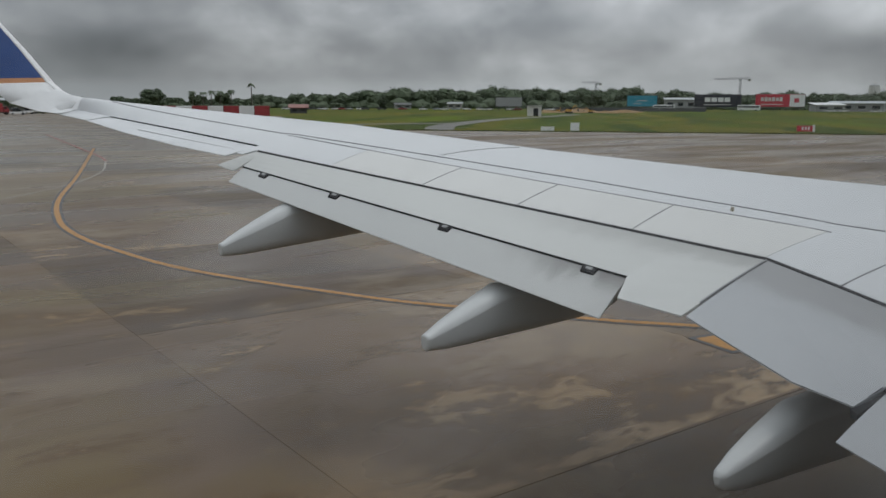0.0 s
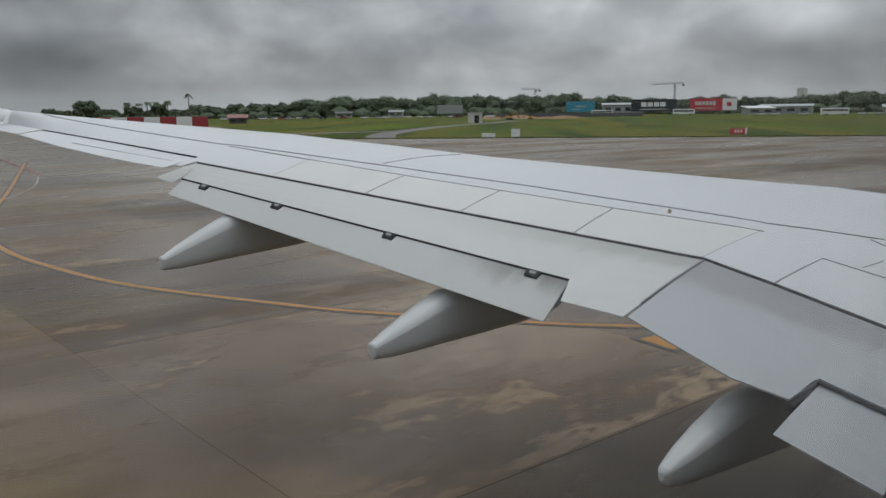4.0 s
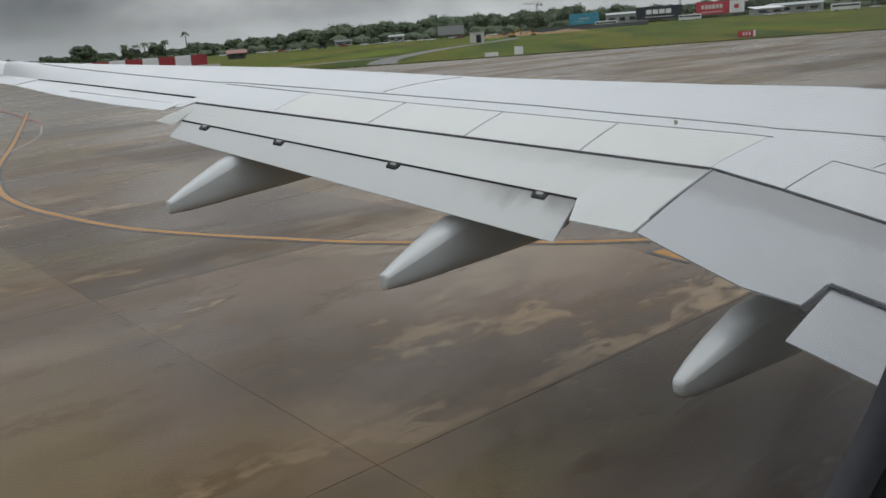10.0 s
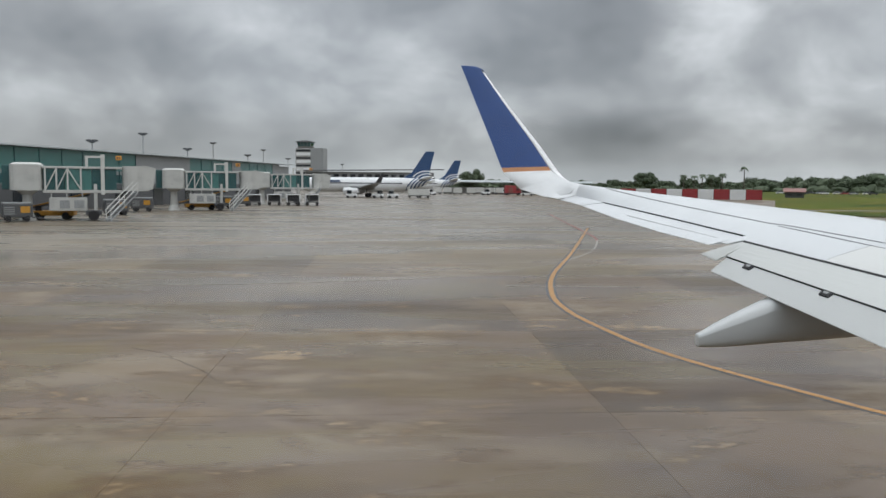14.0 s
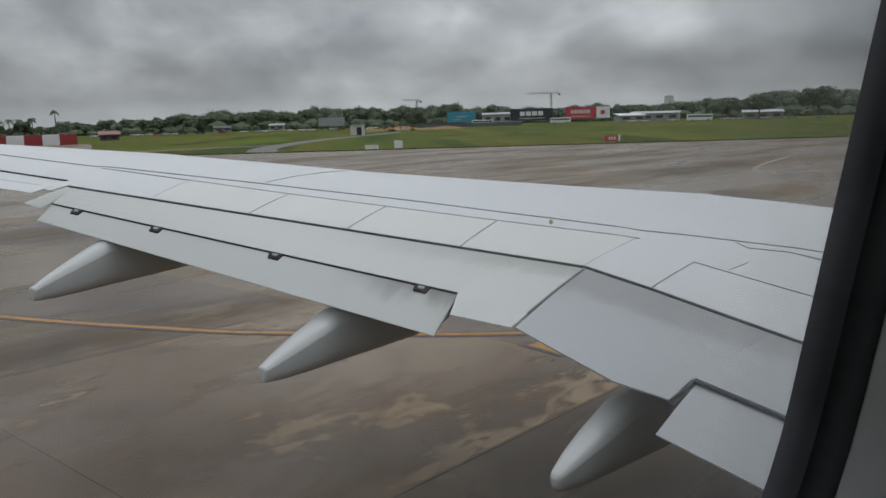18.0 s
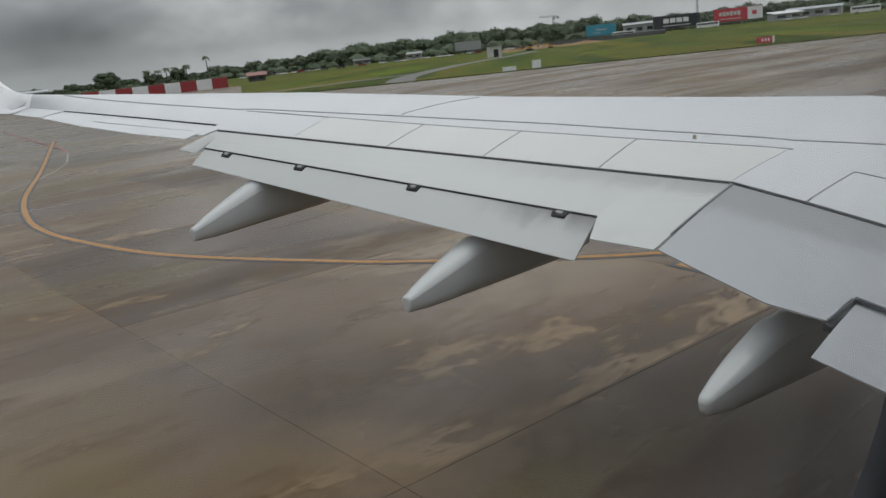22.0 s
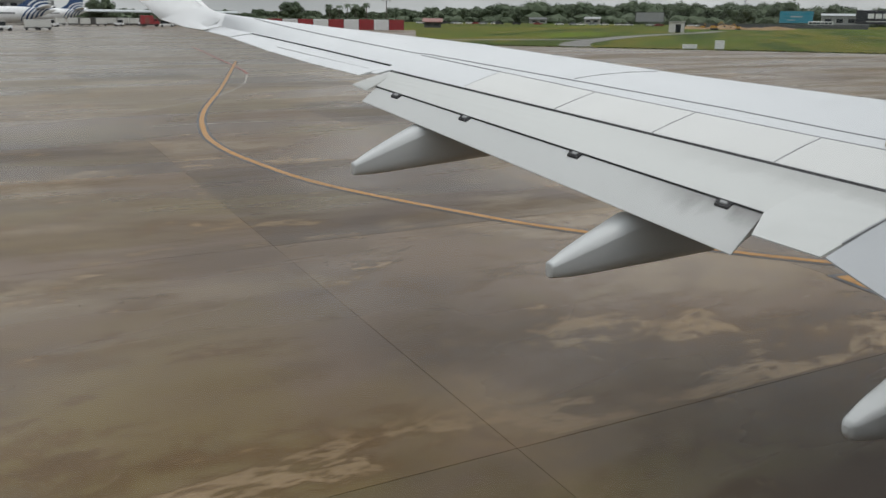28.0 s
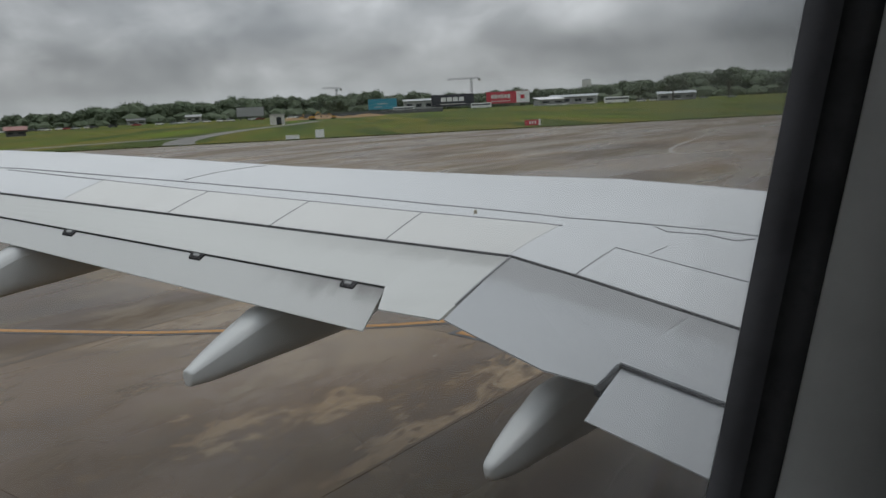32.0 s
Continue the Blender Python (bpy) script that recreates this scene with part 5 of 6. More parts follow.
def jet_bridge(at, length=7.8):
    """Rotunda at the origin, cab at +x."""
    j = thing("jet_bridge", "white steel passenger boarding bridge with teal glazing", "jet bridge", at, group="boarding bridges along the terminal")
    part("pedestal", R((0, 0, 0), (0, 0, 3.0), 0.5, 0.42, 12), M_bridge, j)
    part("pedestal_foot", R((0, 0, 0), (0, 0, 0.7), 0.85, 0.5, 12), M_bridge, j)
    part("pedestal_head", R((0, 0, 2.5), (0, 0, 3.0), 0.45, 1.1, 12), M_bridge, j)
    part("rotunda", rbox(None, (0, 0, 4.2), (2.9, 2.9, 2.5), 0.7), M_bridge, j, "weathered white rounded rotunda")
    part("rotunda_roof", R((0, 0, 5.45), (0, 0, 5.65), 1.5, 1.2, 14), M_offwhite, j)
    part("corridor", B((-1.2, 4.5, 4.2), (2.2, 7.5, 2.4), bevel=0.05), M_dkteal, j, "dark glazed link to the terminal")
    x0, x1 = 1.45, length + 0.9
    part("tunnel_floor", B(((x0 + x1) / 2, 0, 2.85), (x1 - x0, 2.5, 0.3), bevel=0.04), M_bridge, j)
    part("tunnel_roof", B(((x0 + x1) / 2, 0, 5.2), (x1 - x0, 2.6, 0.22), bevel=0.04), M_bridge, j)
    for q, (g0, g1) in enumerate(((1.5, 3.4), (3.4, 5.9), (5.9, 8.2))):
        part("glazing", B(((g0 + g1) / 2, 0, 4.05), (g1 - g0 - 0.06, 2.2, 2.15)), M_teal if q == 1 else M_dkteal, j, "teal glass")
    for y in (-1.26, 1.26):
        for x in (1.7, 2.7, 3.7, 4.9):
            part("truss_post", B((x, y, 4.05), (0.15, 0.1, 2.2)), M_offwhite, j)
        for a, b in ((1.7, 2.7), (2.7, 3.7), (4.9, 3.7)):
            part("truss_diagonal", R((a, y, 3.0), (b, y, 5.1), 0.06, n=6), M_offwhite, j)
        part("gate_frame", B((length - 0.9, y * 1.12, 4.5), (0.34, 0.18, 3.9)), M_offwhite, j)
        part("gate_frame", B((length - 2.4, y * 1.12, 5.7), (0.18, 0.14, 1.2)), M_offwhite, j)
        part("gate_rail", B((length - 1.65, y * 1.12, 6.3), (1.7, 0.12, 0.14)), M_offwhite, j)
        part("lift_column", B((length - 1.6, y * 0.85, 2.0), (0.3, 0.3, 3.2)), M_bridge, j)
        part("wheel", R((length - 1.8, y * 1.2 - 0.2, 0.5), (length - 1.8, y * 1.2 + 0.2, 0.5), 0.5, n=12), M_tyre, j)
    part("gate_beam", B((length - 0.9, 0, 6.4), (0.36, 3.0, 0.26)), M_offwhite, j)
    part("bogie", B((length - 1.8, 0, 0.75), (1.5, 2.6, 0.5), bevel=0.08), M_dkgrey, j)
    xe = length + 2.2
    part("cab", rbox(None, (xe, 0, 4.15), (2.6, 2.9, 2.5), 0.8), M_bridge, j, "rounded weathered white cab")
    part("cab_window", B((xe, -1.46, 4.5), (0.9, 0.06, 0.9), bevel=0.02), M_bridge, j)
    part("cab_hood", loft_bm([[(xe + 0.7, -1.45, 2.95), (xe + 0.7, 1.45, 2.95), (xe + 0.7, 1.45, 5.5), (xe + 0.7, -1.45, 5.5)], [(xe + 1.6, -1.3, 3.1), (xe + 1.6, 1.3, 3.1), (xe + 1.9, 1.3, 5.2), (xe + 1.9, -1.3, 5.2)]], True, True), M_bridge, j, "folding canopy hood")
    part("plant_box", B((length - 4.1, -0.3, 1.6), (3.4, 1.9, 1.3), bevel=0.06), M_bridge, j, "white service unit under the tunnel")
    for i in range(2):
        part("grille", B((length - 3.1 - 1.3 * i, -1.27, 1.6), (0.9, 0.04, 0.8)), M_grey, j)
    for i in range(3):
        part("guard_post", R((length - 5.6 + 1.4 * i, -1.1, 2.2), (length - 5.6 + 1.4 * i, -1.1, 2.75), 0.05, n=6), M_offwhite, j)
    part("guard_rail", R((length - 5.7, -1.1, 2.75), (length - 2.5, -1.1, 2.75), 0.05, n=6), M_offwhite, j)
    # service stair from the cab down to the apron
    a, b, n = Vector((xe - 0.3, -1.7, 2.85)), Vector((xe - 2.9, -3.4, 0.1)), Vector((0.5, -0.76, 0))
    st = part("stair", slab_bm([a, a + n * 0.9, b + n * 0.9, b], 0.16), M_grey, j, "grey service stair")
    for i in range(12):
        c = a.lerp(b, (i + 0.5) / 12) + n * 0.45
        part("step", B((c.x, c.y, c.z + 0.05), (0.3, 0.95, 0.05), rz=-33), M_roof, st)
    for w in (0.0, 0.9):
        for up in (0.5, 1.0):
            part("handrail", R(a + n * w + Vector((0, 0, up)), b + n * w + Vector((0, 0, up)), 0.05, n=6), M_offwhite, st)
        for u in (0.02, 0.5, 0.98):
            part("rail_post", R(a.lerp(b, u) + n * w, a.lerp(b, u) + n * w + Vector((0, 0, 1.0)), 0.05, n=6), M_offwhite, st)
    part("gate_sign", B((length + 0.6, -1.0, 6.2), (0.55, 0.15, 0.42), bevel=0.03), M_amber, j, "amber gate sign with plain bars")
    for x in (length + 0.5, length + 0.7):
        part("gate_sign_bar", B((x, -1.09, 6.2), (0.11, 0.03, 0.22)), M_border, j)
    return j


def at_bridge(az, d, turn):
    x, y, _ = out(az, d)
    return pose(x, y, -0.02, 0, 0, turn)


jb = jet_bridge(at_bridge(-13.67, 120, 13))
for a, d, tr in ((-22.2, 92, 17), (-8.1, 151, 9), (-36, 78, 24)):
    copy_thing(jb, at_bridge(a, d, tr))


def airliner(at, s=1.0):
    """Nose towards +x, tail fin at -x."""
    a = thing("airliner", "white airliner with blue striped tail parked at the terminal", "airliner", at, group="parked airliners")
    prof = ((19.7, 2.9, 0.05), (19.2, 3.0, 0.6), (18.2, 3.15, 1.1), (16.5, 3.3, 1.6), (14.0, 3.35, 1.88), (-8.0, 3.35, 1.88), (-12.0, 3.6, 1.6), (-16.0, 4.1, 0.95), (-18.6, 4.5, 0.35), (-19.4, 4.6, 0.1))
    rings = [[(x, r * math.cos(t), z + r * 1.04 * math.sin(t)) for t in [2 * math.pi * i / 20 for i in range(20)]] for x, z, r in prof]
    part("fuselage", loft_bm(rings, True, True), M_white, a, "white fuselage", True)
    for sd in (-1, 1):
        w = [[(3.5, sd * 1.6, 2.2), (-3.0, sd * 1.6, 2.35), (-3.0, sd * 1.6, 2.0), (3.5, sd * 1.6, 1.9)], [(0.6, sd * 5.8, 2.75), (-3.6, sd * 5.8, 2.8), (-3.6, sd * 5.8, 2.6), (0.6, sd * 5.8, 2.5)], [(-5.0, sd * 16.8, 3.9), (-6.5, sd * 16.8, 3.95), (-6.5, sd * 16.8, 3.88), (-5.0, sd * 16.8, 3.8)]]
        wg = part("wing", loft_bm(w, True, True), M_grey, a, "grey wing")
        part("winglet", loft_bm([[(-5.0, sd * 16.8, 3.9), (-6.5, sd * 16.8, 3.95), (-6.5, sd * 16.9, 3.95), (-5.0, sd * 16.9, 3.9)], [(-6.8, sd * 17.6, 6.3), (-7.4, sd * 17.6, 6.3), (-7.4, sd * 17.65, 6.3), (-6.8, sd * 17.65, 6.3)]], True, True), M_border, wg, "dark winglet")
        e = [[(x, sd * 4.83 + r * math.cos(t), 1.55 + r * math.sin(t)) for t in [2 * math.pi * i / 14 for i in range(14)]] for x, r in ((4.9, 0.86), (4.6, 1.02), (3.2, 1.05), (1.4, 0.85), (0.4, 0.5))]
        en = part("engine", loft_bm(e, True, True), M_white, a, "white engine nacelle", True)
        part("intake", R((4.86, sd * 4.83, 1.55), (4.93, sd * 4.83, 1.55), 0.74, n=14), M_gap, en)
        part("pylon", B((1.5, sd * 4.83, 2.6), (3.2, 0.25, 0.7)), M_grey, a)
        part("stabilizer", loft_bm([[(-14.6, sd * 0.5, 4.9), (-17.8, sd * 0.5, 5.0), (-17.8, sd * 0.5, 4.85), (-14.6, sd * 0.5, 4.75)], [(-17.6, sd * 7.1, 5.6), (-18.9, sd * 7.1, 5.6), (-18.9, sd * 7.1, 5.55), (-17.6, sd * 7.1, 5.5)]], True, True), M_white, a)
        part("main_gear", R((-1.2, sd * 2.85, 0.5), (-1.0, sd * 2.85, 2.2), 0.14), M_dkgrey, a)
        for dy in (-0.42, 0.42):
            part("wheel", R((-1.2, sd * 2.85 + dy - 0.2, 0.56), (-1.2, sd * 2.85 + dy + 0.2, 0.56), 0.56, n=14), M_tyre, a)
    fin = [[(-10.4, -0.18, 5.0), (-10.4, 0.18, 5.0), (-17.4, 0.12, 5.2), (-17.4, -0.12, 5.2)], [(-12.9, -0.17, 6.6), (-12.9, 0.17, 6.6), (-17.7, 0.1, 6.6), (-17.7, -0.1, 6.6)], [(-16.7, -0.1, 12.4), (-16.7, 0.1, 12.4), (-19.1, 0.06, 12.4), (-19.1, -0.06, 12.4)]]
    fn = part("tail_fin", loft_bm(fin, True, True), M_tail, a, "blue tail fin")
    # blue and white bands sweep from the rear fuselage up into the fin
    px, pz, pr = [p[0] for p in prof][::-1], [p[1] for p in prof][::-1], [p[2] for p in prof][::-1]

    def hull(x0, proud, lean):
        ring = []
        for i in range(20):
            t = 2 * math.pi * i / 20
            x = x0 - lean * (math.sin(t) + 0.35 * math.sin(t) ** 2)
            r = np.interp(x, px, pr) + proud
            ring.append((x, r * math.cos(t), np.interp(x, px, pz) + r * 1.04 * math.sin(t)))
        return ring

    sleeve = part("tail_band", loft_bm([hull(x, 0.02, 1.3) for x in (-12.2, -13.2, -14.2, -15.2, -16.2, -17.0)], True), M_tail, a, "blue rear fuselage", True)
    for k in range(4):
        x0 = -12.7 - 1.05 * k
        part("tail_stripe", loft_bm([hull(x0, 0.04, 1.3), hull(x0 - 0.28, 0.045, 1.3), hull(x0 - 0.52, 0.04, 1.3)], True), M_white, sleeve, "white curved stripe", True)
    for k in range(3):
        r0 = 1.25 + 0.72 * k
        arc = []
        for i in range(9):
            t = radians(24 + i * (92 - 6 * k) / 8)
            arc.append([(-17.2 + q * math.cos(t) * 1.5, sy, 4.3 + q * math.sin(t)) for q, sy in ((r0, -0.24), (r0 + 0.3, -0.24), (r0 + 0.3, 0.24), (r0, 0.24))])
        part("tail_stripe", loft_bm(arc, True, True), M_white, fn, "white curved stripe")
    part("nose_gear", R((15.0, 0, 0.3), (15.0, 0, 1.9), 0.12), M_dkgrey, a)
    for dy in (-0.25, 0.25):
        part("wheel", R((15.0, dy - 0.12, 0.36), (15.0, dy + 0.12, 0.36), 0.36, n=12), M_tyre, a)
    part("cockpit_window", B((18.35, 0, 3.75), (0.6, 1.5, 0.4), bevel=0.06), M_glass, a)
    for sd in (-1, 1):
        part("window_row", B((1.5, sd * 1.86, 3.75), (24, 0.05, 0.26)), M_border, a, "row of small dark windows")
        part("title_bar", B((9.5, sd * 1.84, 4.3), (6.5, 0.05, 0.5)), M_tail, a, "plain blue bar")
    return a


ac0 = airliner(pose(-5.4, 232, -0.03, 0, 0, 174))
copy_thing(ac0, pose(10, 322, -0.03, 0, 0, 170))


def cart(at):
    c = thing("baggage_cart", "white-roofed baggage cart on the apron", "baggage cart", at, group="baggage carts")
    part("bed", B((0, 0, 0.55), (2.3, 1.4, 0.15)), M_dkgrey, c)
    part("roof", B((0, 0, 1.8), (2.4, 1.5, 0.1), bevel=0.03), M_white, c)
    for x in (-1.08, 1.08):
        for y in (-0.7, 0.7):
            part("post", R((x, y, 0.5), (x, y, 1.8), 0.06, n=6), M_white, c)
            part("wheel", R((x * 0.75, y - 0.08, 0.25), (x * 0.75, y + 0.08, 0.25), 0.25, n=10), M_tyre, c)
    part("curtain", B((0, 0.6, 1.2), (2.1, 0.05, 1.05)), M_border, c, "dark side curtain")
    return c


ct0 = cart(facing(-8.6, 144, -0.03, 4))
for a, d, tr in ((-7.3, 145, -3), (-6.05, 145, 5), (-4.8, 147, 2)):
    copy_thing(ct0, facing(a, d, -0.03, tr))


def box_cart(at):
    c = thing("cargo_cart", "white boxed cargo cart on the apron", "cargo cart", at, group="white cargo carts")
    part("bed", B((0, 0, 0.55), (3.2, 1.6, 0.15)), M_dkgrey, c)
    part("container", B((0, 0, 1.45), (3.0, 1.5, 1.6), bevel=0.08), M_offwhite, c)
    part("container_lid", B((0, 0, 2.3), (3.1, 1.6, 0.1), bevel=0.03), M_white, c)
    for x in (-1.05, 1.05):
        for y in (-0.65, 0.65):
            part("wheel", R((x, y - 0.08, 0.25), (x, y + 0.08, 0.25), 0.25, n=10), M_tyre, c)
    return c


ct0 = box_cart(facing(2.0, 222, -0.03, 4))
for a, d, tr in ((2.7, 223, 6), (5.0, 290, 0), (5.9, 292, 5), (7.2, 310, -8), (3.6, 300, 12), (4.3, 304, -4), (6.5, 312, 0), (7.8, 306, 20), (10.9, 300, -10)):
    copy_thing(ct0, facing(a, d, -0.03, tr))


def tug(at):
    t = thing("baggage_tractor", "small white baggage tractor", "tractor", at, group="baggage tractors")
    part("body", B((0, 0, 0.75), (2.8, 1.4, 0.7), bevel=0.1), M_white, t)
    part("cab", B((-0.5, 0, 1.5), (1.2, 1.25, 0.9), bevel=0.08), M_glass, t)
    part("cab_roof", B((-0.5, 0, 2.0), (1.4, 1.4, 0.08), bevel=0.03), M_white, t)
    for x in (-0.9, 0.9):
        for y in (-0.62, 0.62):
            part("wheel", R((x, y - 0.12, 0.35), (x, y + 0.12, 0.35), 0.35, n=12), M_tyre, t)
    return t


tg0 = tug(facing(0.6, 214, -0.03, 10))
for a, d, tr in ((-2.2, 212, 0), (-0.4, 216, 170), (8.3, 300, 0), (3.2, 268, 30), (6.9, 286, 160), (10.3, 292, 15)):
    copy_thing(tg0, facing(a, d, -0.03, tr))


def service_truck(at):
    t = thing("service_truck", "red boxed airport service truck parked on the apron", "truck", at)
    part("chassis", B((0, 0, 0.62), (5.6, 2.0, 0.28), bevel=0.04), M_dkgrey, t)
    part("box_body", B((-0.8, 0, 2.05), (3.7, 2.3, 2.5), bevel=0.06), M_red, t, "red box body")
    part("side_door", B((-0.8, -1.17, 1.8), (1.3, 0.05, 1.8), bevel=0.02), M_linered, t)
    part("cab", loft_bm([[(x, y, z) for x, z in ((1.15, 0.75), (1.15, 2.3), (2.1, 2.3), (2.65, 1.55), (2.8, 0.75))] for y in (-1.05, -1.0, 1.0, 1.05)], True, True), M_red, t, "red cab")
    part("windscreen", slab_bm([(2.14, -0.9, 2.27), (2.14, 0.9, 2.27), (2.67, 0.9, 1.57), (2.67, -0.9, 1.57)], 0.04), M_glass, t)
    part("side_window", B((1.65, -1.06, 1.9), (0.7, 0.04, 0.55)), M_glass, t)
    part("bumper", B((2.85, 0, 0.6), (0.16, 2.0, 0.3), bevel=0.04), M_dkgrey, t)
    for x in (-1.9, 1.9):
        for y in (-0.95, 0.95):
            part("wheel", R((x, y - 0.14, 0.45), (x, y + 0.14, 0.45), 0.45, n=12), M_tyre, t)


service_truck(facing(8.7, 285, -0.03, 8))
car_thing(facing(9.7, 280, -0.03, 4), M_white, "service_van", "white van parked beside the red truck", True)


def belt_loader(at):
    b = thing("belt_loader", "yellow belt loader parked under a boarding bridge", "belt loader", at, group="ground equipment under the bridges")
    part("chassis", B((0, 0, 0.65), (4.2, 1.7, 0.5), bevel=0.08), M_vehicle_y, b)
    part("conveyor", slab_bm([(-2.9, -0.45, 0.95), (3.6, -0.45, 2.6), (3.6, 0.45, 2.6), (-2.9, 0.45, 0.95)], 0.16), M_dkgrey, b, "dark sloping conveyor")
    for y in (-0.5, 0.5):
        part("side_rail", R((-2.9, y, 1.05), (3.6, y, 2.72), 0.06, n=6), M_vehicle_y, b)
    part("lift_arm", R((0.9, 0, 0.8), (1.6, 0, 2.0), 0.1, n=6), M_dkgrey, b)
    part("seat", B((-1.2, -0.65, 1.15), (0.5, 0.45, 0.5), bevel=0.06), M_tyre, b)
    for x in (-1.35, 1.35):
        for y in (-0.8, 0.8):
            part("wheel", R((x, y - 0.12, 0.38), (x, y + 0.12, 0.38), 0.38, n=12), M_tyre, b)
    return b


def power_unit(at):
    p = thing("ground_power_unit", "dark grey wheeled ground power unit by a boarding bridge", "power unit", at, group="ground equipment under the bridges")
    part("housing", B((0, 0, 1.05), (2.6, 1.5, 1.3), bevel=0.08), M_dkgrey, p)
    part("hood", B((0, 0, 1.76), (2.5, 1.4, 0.14), bevel=0.05), M_grey, p)
    for i in range(4):
        part("louvre", B((-0.7, -0.77, 0.75 + 0.2 * i), (0.9, 0.05, 0.1)), M_grey, p)
    part("panel", B((0.65, -0.77, 1.15), (0.8, 0.04, 0.6)), M_vehicle_y, p, "yellow control panel")
    part("tow_bar", R((1.3, 0, 0.4), (2.4, 0, 0.25), 0.06, n=6), M_dkgrey, p)
    for x in (-0.8, 0.8):
        for y in (-0.65, 0.65):
            part("wheel", R((x, y - 0.1, 0.28), (x, y + 0.1, 0.28), 0.28, n=10), M_tyre, p)
    return p


bl0 = belt_loader(facing(-12.0, 121, -0.03, 8))
copy_thing(bl0, facing(-20.8, 94, -0.03, -12))
gu0 = power_unit(facing(-10.6, 128, -0.03, 5))
for a, d, tr in ((-15.6, 116, -8), (-17.2, 104, 14), (-9.4, 140, 0), (-22.8, 90, 6)):
    copy_thing(gu0, facing(a, d, -0.03, tr))

# ---- trees ----
ico = bmesh.new()
bmesh.ops.create_icosphere(ico, subdivisions=2, radius=1.0)
ICO_V = np.array([v.co[:] for v in ico.verts])
ICO_F = np.array([[v.index for v in f.verts] for f in ico.faces])
ico.free()


class Leaves:
    """Gathers crowns of many small leaf sprays into one mesh."""

    def __init__(self, seed):
        self.r = np.random.RandomState(seed)
        self.v, self.f, self.n = [], [], 0

    def core(self, c, rad):
        """The dense inside of a crown, uneven."""
        v = ICO_V * (1 + self.r.uniform(-0.3, 0.12, (len(ICO_V), 1)))
        self.v.append(v * np.array(rad) + np.array(c))
        self.f.append(ICO_F + self.n)
        self.n += len(v)

    def crown(self, c, rad, count, size):
        """Sprays over an ellipsoid, each turned roughly outwards."""
        d = self.r.normal(size=(count, 3))
        d /= np.linalg.norm(d, axis=1)[:, None]
        p = np.array(c) + d * np.array(rad) * self.r.uniform(0.72, 1.1, (count, 1))
        nrm = d + self.r.normal(size=(count, 3)) * 0.55
        nrm /= np.linalg.norm(nrm, axis=1)[:, None]
        u = np.cross(nrm, self.r.normal(size=(count, 3)))
        u /= np.linalg.norm(u, axis=1)[:, None] + 1e-9
        w = np.cross(nrm, u)
        k = size * self.r.uniform(0.6, 1.3, (count, 1))
        v = np.concatenate([p - u * k - w * k * 0.4, p + u * k - w * k * 0.5, p + w * k + u * k * self.r.uniform(-0.5, 0.5, (count, 1))], axis=1).reshape(-1, 3)
        self.v.append(v)
        self.f.append(np.arange(count * 3).reshape(-1, 3) + self.n)
        self.n += count * 3

    def tree(self, x, y, z, h, spread, crowns=5, leaf=0.62, count=90):
        """A broadleaf head of several uneven domes with gaps between them."""
        self.core((x, y, z + h * 0.5), (spread * 0.62, spread * 0.62, h * 0.34))
        for i in range(crowns):
            a, q = self.r.uniform(0, 6.28), spread * math.sqrt(self.r.uniform(0.05, 1)) * 0.62
            rr = spread * self.r.uniform(0.3, 0.5)
            up = min(h - rr * 0.8, h * (0.9 - 0.35 * (q / spread) ** 2) * self.r.uniform(0.78, 1.0) - rr * 0.45)
            c = (x + q * math.cos(a), y + q * math.sin(a), z + max(up, rr * 0.7))
            self.core(c, (rr * 0.78, rr * 0.78, rr * 0.62))
            self.crown(c, (rr, rr, rr * 0.82), count, leaf)

    def mesh(self, name, mat):
        return mesh_of(name, np.concatenate(self.v), np.concatenate(self.f).tolist(), mat)


def canopy_height(az):
    """How high the far wood stands along the field."""
    t = np.interp(az, [-40, 0, 10, 17, 22, 30, 36, 42, 46, 50, 54, 60, 64, 68, 72, 78, 95], [9, 8, 7, 7, 7.5, 12, 14.5, 15, 16, 13, 11.5, 11, 12, 16, 17, 15, 13])
    return 1.05 * float(t)


wood = thing("far_wood", "distant dark green line of broadleaf trees", "trees", kind="stuff")
for band, (d0, d1, step, mt) in enumerate(((560, 600, 0.46, M_leaf), (640, 700, 0.42, M_leaf2))):
    lv = Leaves(20 + band)
    az = -38.0
    while az < 98:
        hh = canopy_height(az) * lv.r.uniform(0.68, 1.1) * (1 + 0.1 * math.sin(az * 2.1 + band) + 0.06 * math.sin(az * 5.3))
        dd = lv.r.uniform(d0, d1)
        x, y, _ = out(az, dd)
        lv.tree(x, y, -0.5, hh, hh * lv.r.uniform(0.55, 0.8), 6)
        x2, y2, _ = out(az + lv.r.uniform(-0.2, 0.2), dd - lv.r.uniform(4, 14))
        lv.core((x2, y2, hh * 0.1), (hh * 0.5, hh * 0.5, hh * 0.3))
        lv.crown((x2, y2, hh * 0.12), (hh * 0.55, hh * 0.55, hh * 0.36), 70, 0.6)
        az += step * lv.r.uniform(0.6, 1.4)
    part("foliage", lv.mesh("foliage", mt), None, wood)


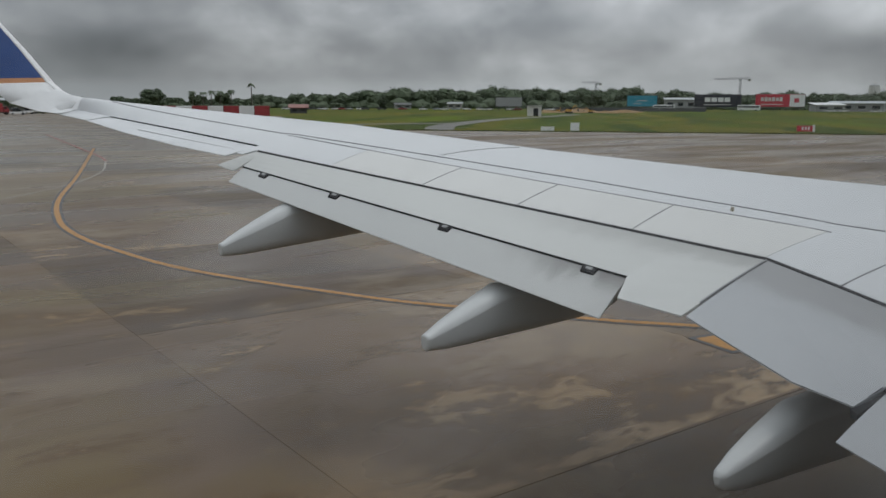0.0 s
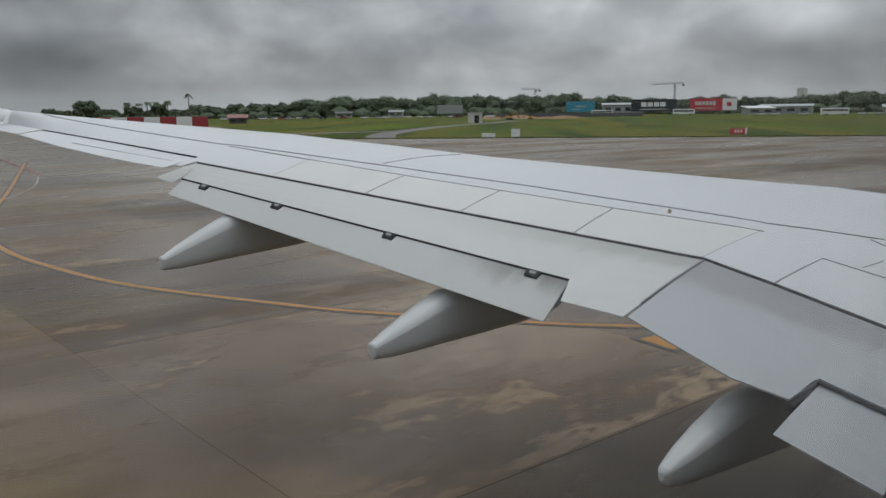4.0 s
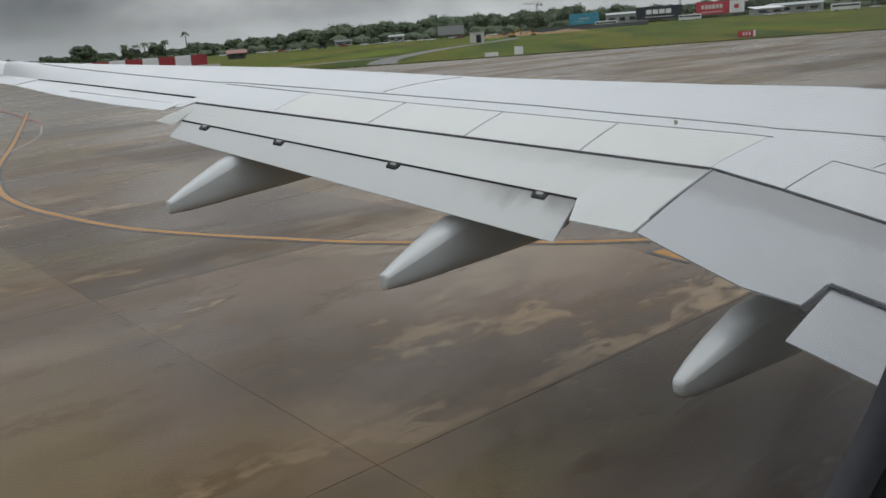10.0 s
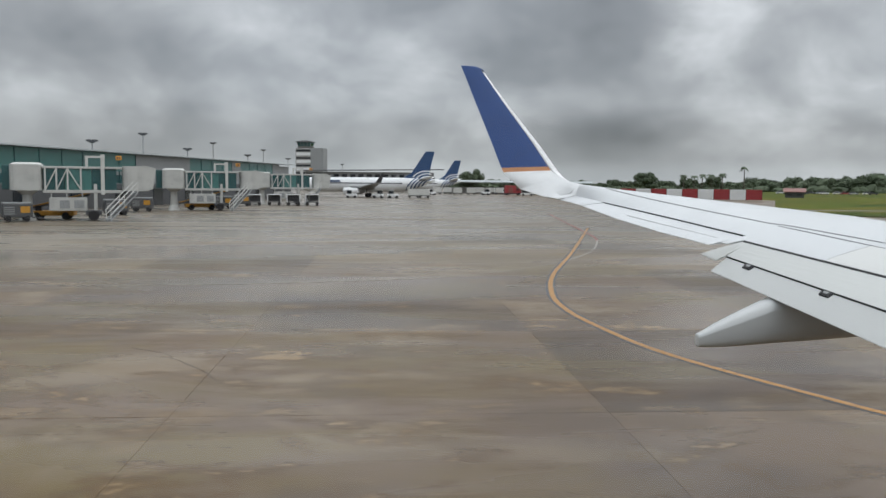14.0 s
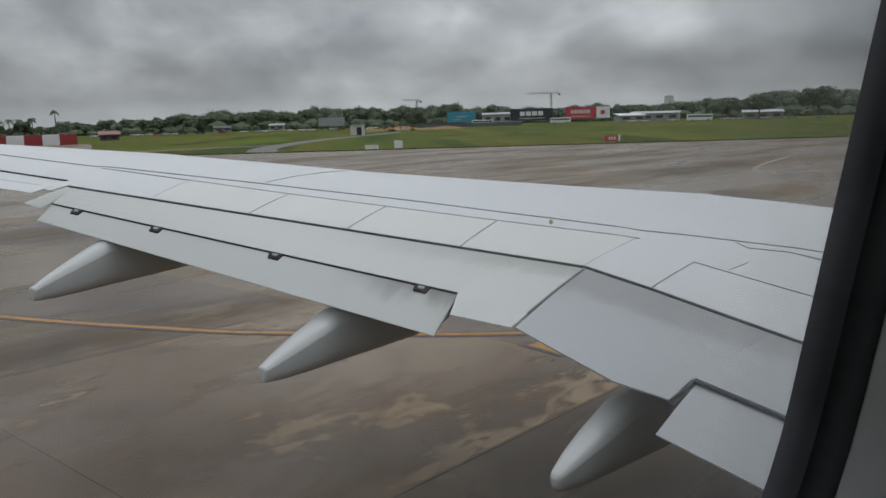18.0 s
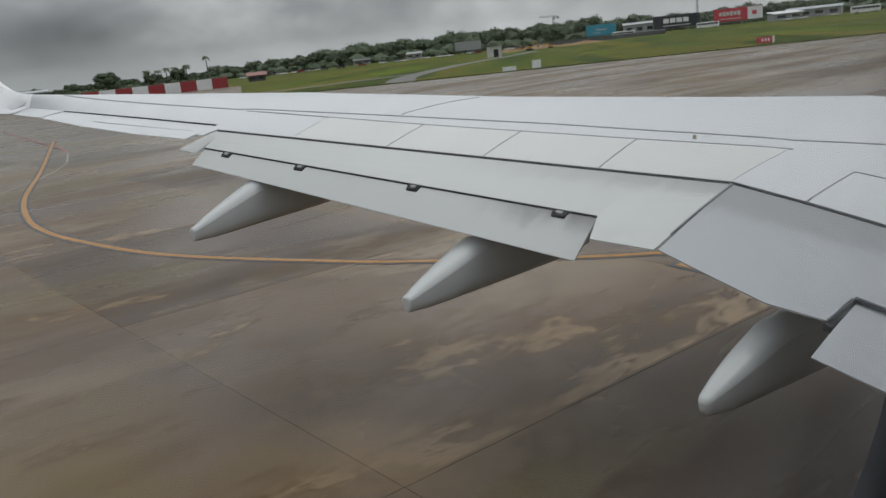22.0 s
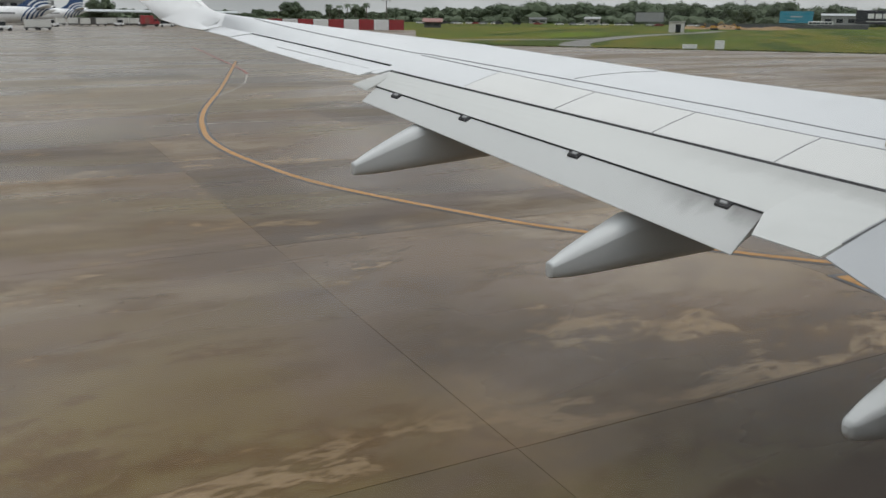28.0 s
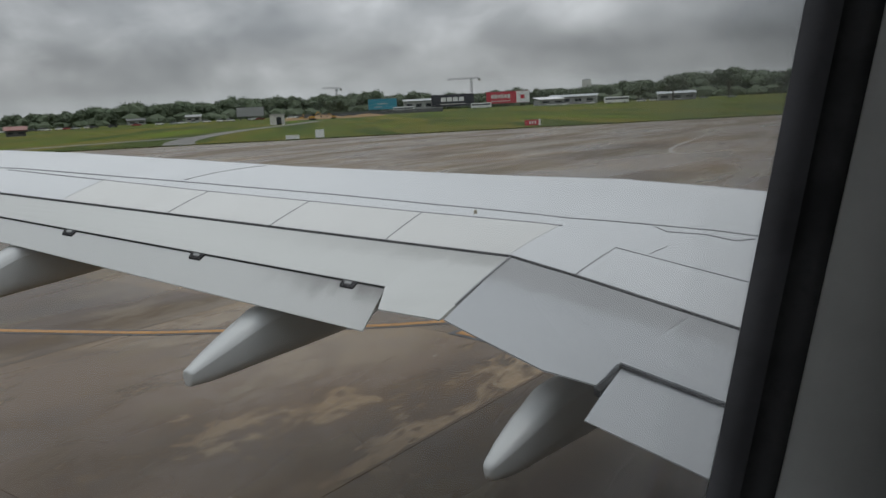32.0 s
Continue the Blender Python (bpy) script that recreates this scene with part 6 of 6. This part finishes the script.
def broad_tree(at, h, spread, seed, label, lumps=16, trunk=0.34):
    t = thing("tree", label, "tree", at)
    r = np.random.RandomState(seed)
    b = bmesh.new()
    rod(b, (0, 0, -0.2), (0.1, 0, h * 0.5), h * 0.035, h * 0.02)
    for i in range(6):
        a = r.uniform(0, 6.28)
        rod(b, (0.05, 0, h * r.uniform(0.25, 0.48)), (spread * 0.5 * math.cos(a), spread * 0.5 * math.sin(a), h * r.uniform(0.6, 0.8)), h * 0.016, h * 0.006, 6)
    part("trunk", b, M_bark, t)
    lv = Leaves(seed)
    for i in range(lumps):
        a, q = r.uniform(0, 6.28), spread * math.sqrt(r.uniform(0, 1)) * 0.72
        top = h * (0.95 - 0.38 * (q / spread) ** 2)
        c = (q * math.cos(a), q * math.sin(a), r.uniform(h * trunk + 0.1 * h, top - 0.1 * h))
        rr = spread * r.uniform(0.2, 0.34)
        lv.core(c, (rr * 0.75, rr * 0.75, rr * 0.55))
        lv.crown(c, (rr, rr, rr * 0.75), 130, 0.42)
    part("crown", lv.mesh("crown", M_leaf), None, t)
    return t


broad_tree(facing(17.5, 420, -0.05), 10.8, 6.6, 5, "wide dome-shaped dark green tree beyond the apron", 26, 0.2)
broad_tree(facing(5.9, 430, -0.05), 11.6, 8.2, 15, "wide dome-shaped dark green tree behind the covered walkway", 40, 0.05)
broad_tree(facing(21.8, 410, -0.05), 9.6, 4.6, 6, "dark green tree at the edge of the field")
broad_tree(facing(20.2, 412, -0.05), 8.6, 4.4, 7, "dark green tree at the edge of the field")
broad_tree(facing(68.4, 420, -0.05), 13.5, 9, 8, "large dark green tree beside the far road", 22)
broad_tree(facing(71.8, 430, -0.05), 16.5, 10, 9, "large spreading dark tree beside the far road", 26, 0.4)
broad_tree(facing(75.5, 430, -0.05), 13, 9, 10, "large dark green tree beside the far road", 22)
broad_tree(facing(46.2, 520, -0.05), 13.5, 10, 11, "broad dark green tree behind the field", 24, 0.15)
broad_tree(facing(66.2, 450, -0.05), 9.5, 6.5, 12, "dark green tree beside the far road", 18)


def palm(at, h, seed):
    p = thing("palm_tree", "slender palm with a ragged crown", "palm tree", at, group="palms at the edge of the field")
    r = np.random.RandomState(seed)
    lean = r.uniform(-0.5, 0.5)
    b = bmesh.new()
    rod(b, (0, 0, -0.2), (lean * 0.5, 0, h * 0.55), 0.3, 0.22, 8)
    rod(b, (lean * 0.5, 0, h * 0.55), (lean, 0, h), 0.22, 0.16, 8)
    part("trunk", b, M_bark, p)
    for i in range(13):
        a = i * 2.4 + r.uniform(-0.2, 0.2)
        L, up = r.uniform(1.9, 2.7), r.uniform(-0.3, 1.0)
        ring = []
        for k in range(6):
            u = k / 5
            c = Vector((lean + L * u * math.cos(a), L * u * math.sin(a), h + up * u * 1.6 - 2.0 * u * u))
            w = 0.5 * math.sin(math.pi * min(0.15 + u * 0.85, 1)) + 0.03
            sd = Vector((-math.sin(a), math.cos(a), 0)) * w
            ring.append([c + sd - Vector((0, 0, w * 0.5)), c, c - sd - Vector((0, 0, w * 0.5)), c - Vector((0, 0, 0.05))])
        part("frond", loft_bm(ring, True, True), M_leaf2, p)


for a, d, h, s in ((23.6, 400, 12.2, 1), (22.3, 402, 9.2, 2), (21.6, 398, 8.6, 3), (21.0, 405, 8.8, 4), (19.9, 400, 8.4, 5), (20.5, 404, 8.0, 6)):
    palm(facing(a, d, -0.05), h, s)

# rough grass tufts along the apron edge and over the field
tufts = np.random.RandomState(3)
gv, gf = [], []
for i in range(3000):
    a = tufts.uniform(24, 84)
    dmin = EDGE_D / math.cos(radians(a - EDGE_AZ)) + 0.4
    d = dmin + tufts.uniform(-0.4, 1.2)
    x, y, _ = out(a, d)
    hgt = tufts.uniform(0.02, 0.16)
    for q in range(2):
        t = tufts.uniform(0, 6.28)
        w = tufts.uniform(0.1, 0.3)
        n = len(gv)
        gv += [(x - w * math.cos(t), y - w * math.sin(t), -0.06), (x + w * math.cos(t), y + w * math.sin(t), -0.06), (x + tufts.uniform(-0.2, 0.2), y + tufts.uniform(-0.2, 0.2), hgt)]
        gf.append((n, n + 1, n + 2))
field = part("grass_tufts", mesh_of("grass_tufts", gv, gf, M_blade), None, None)
tagged(field, "uneven tufts of green and ochre grass", "grass", kind="stuff")

# ---- apron slabs near the aircraft ----
SL_X, SL_Y = 7.6, 8.2
slab_mes = []
for mat in (M_slab, M_slab_shaded):
    sb = bmesh.new()
    box(sb, (0, 0, -0.02), (SL_X - 0.006, SL_Y - 0.006, 0.04), bevel=0.004)
    me = bpy.data.meshes.new("slab")
    sb.to_mesh(me)
    sb.free()
    me.materials.append(mat)
    slab_mes.append(me)
srng = random.Random(12)
for i in range(-6, 9):
    for j in range(-2, 7):
        # the row along the aircraft is a darker pour, the aircraft's shade included in its tone
        o = new("slab", slab_mes[1] if j < 0 else slab_mes[0])
        o.parent = apron
        o.location = (4.0 + SL_X * (i + 0.5), 7.66 + SL_Y * (j + 0.5), srng.uniform(-0.004, 0.0))
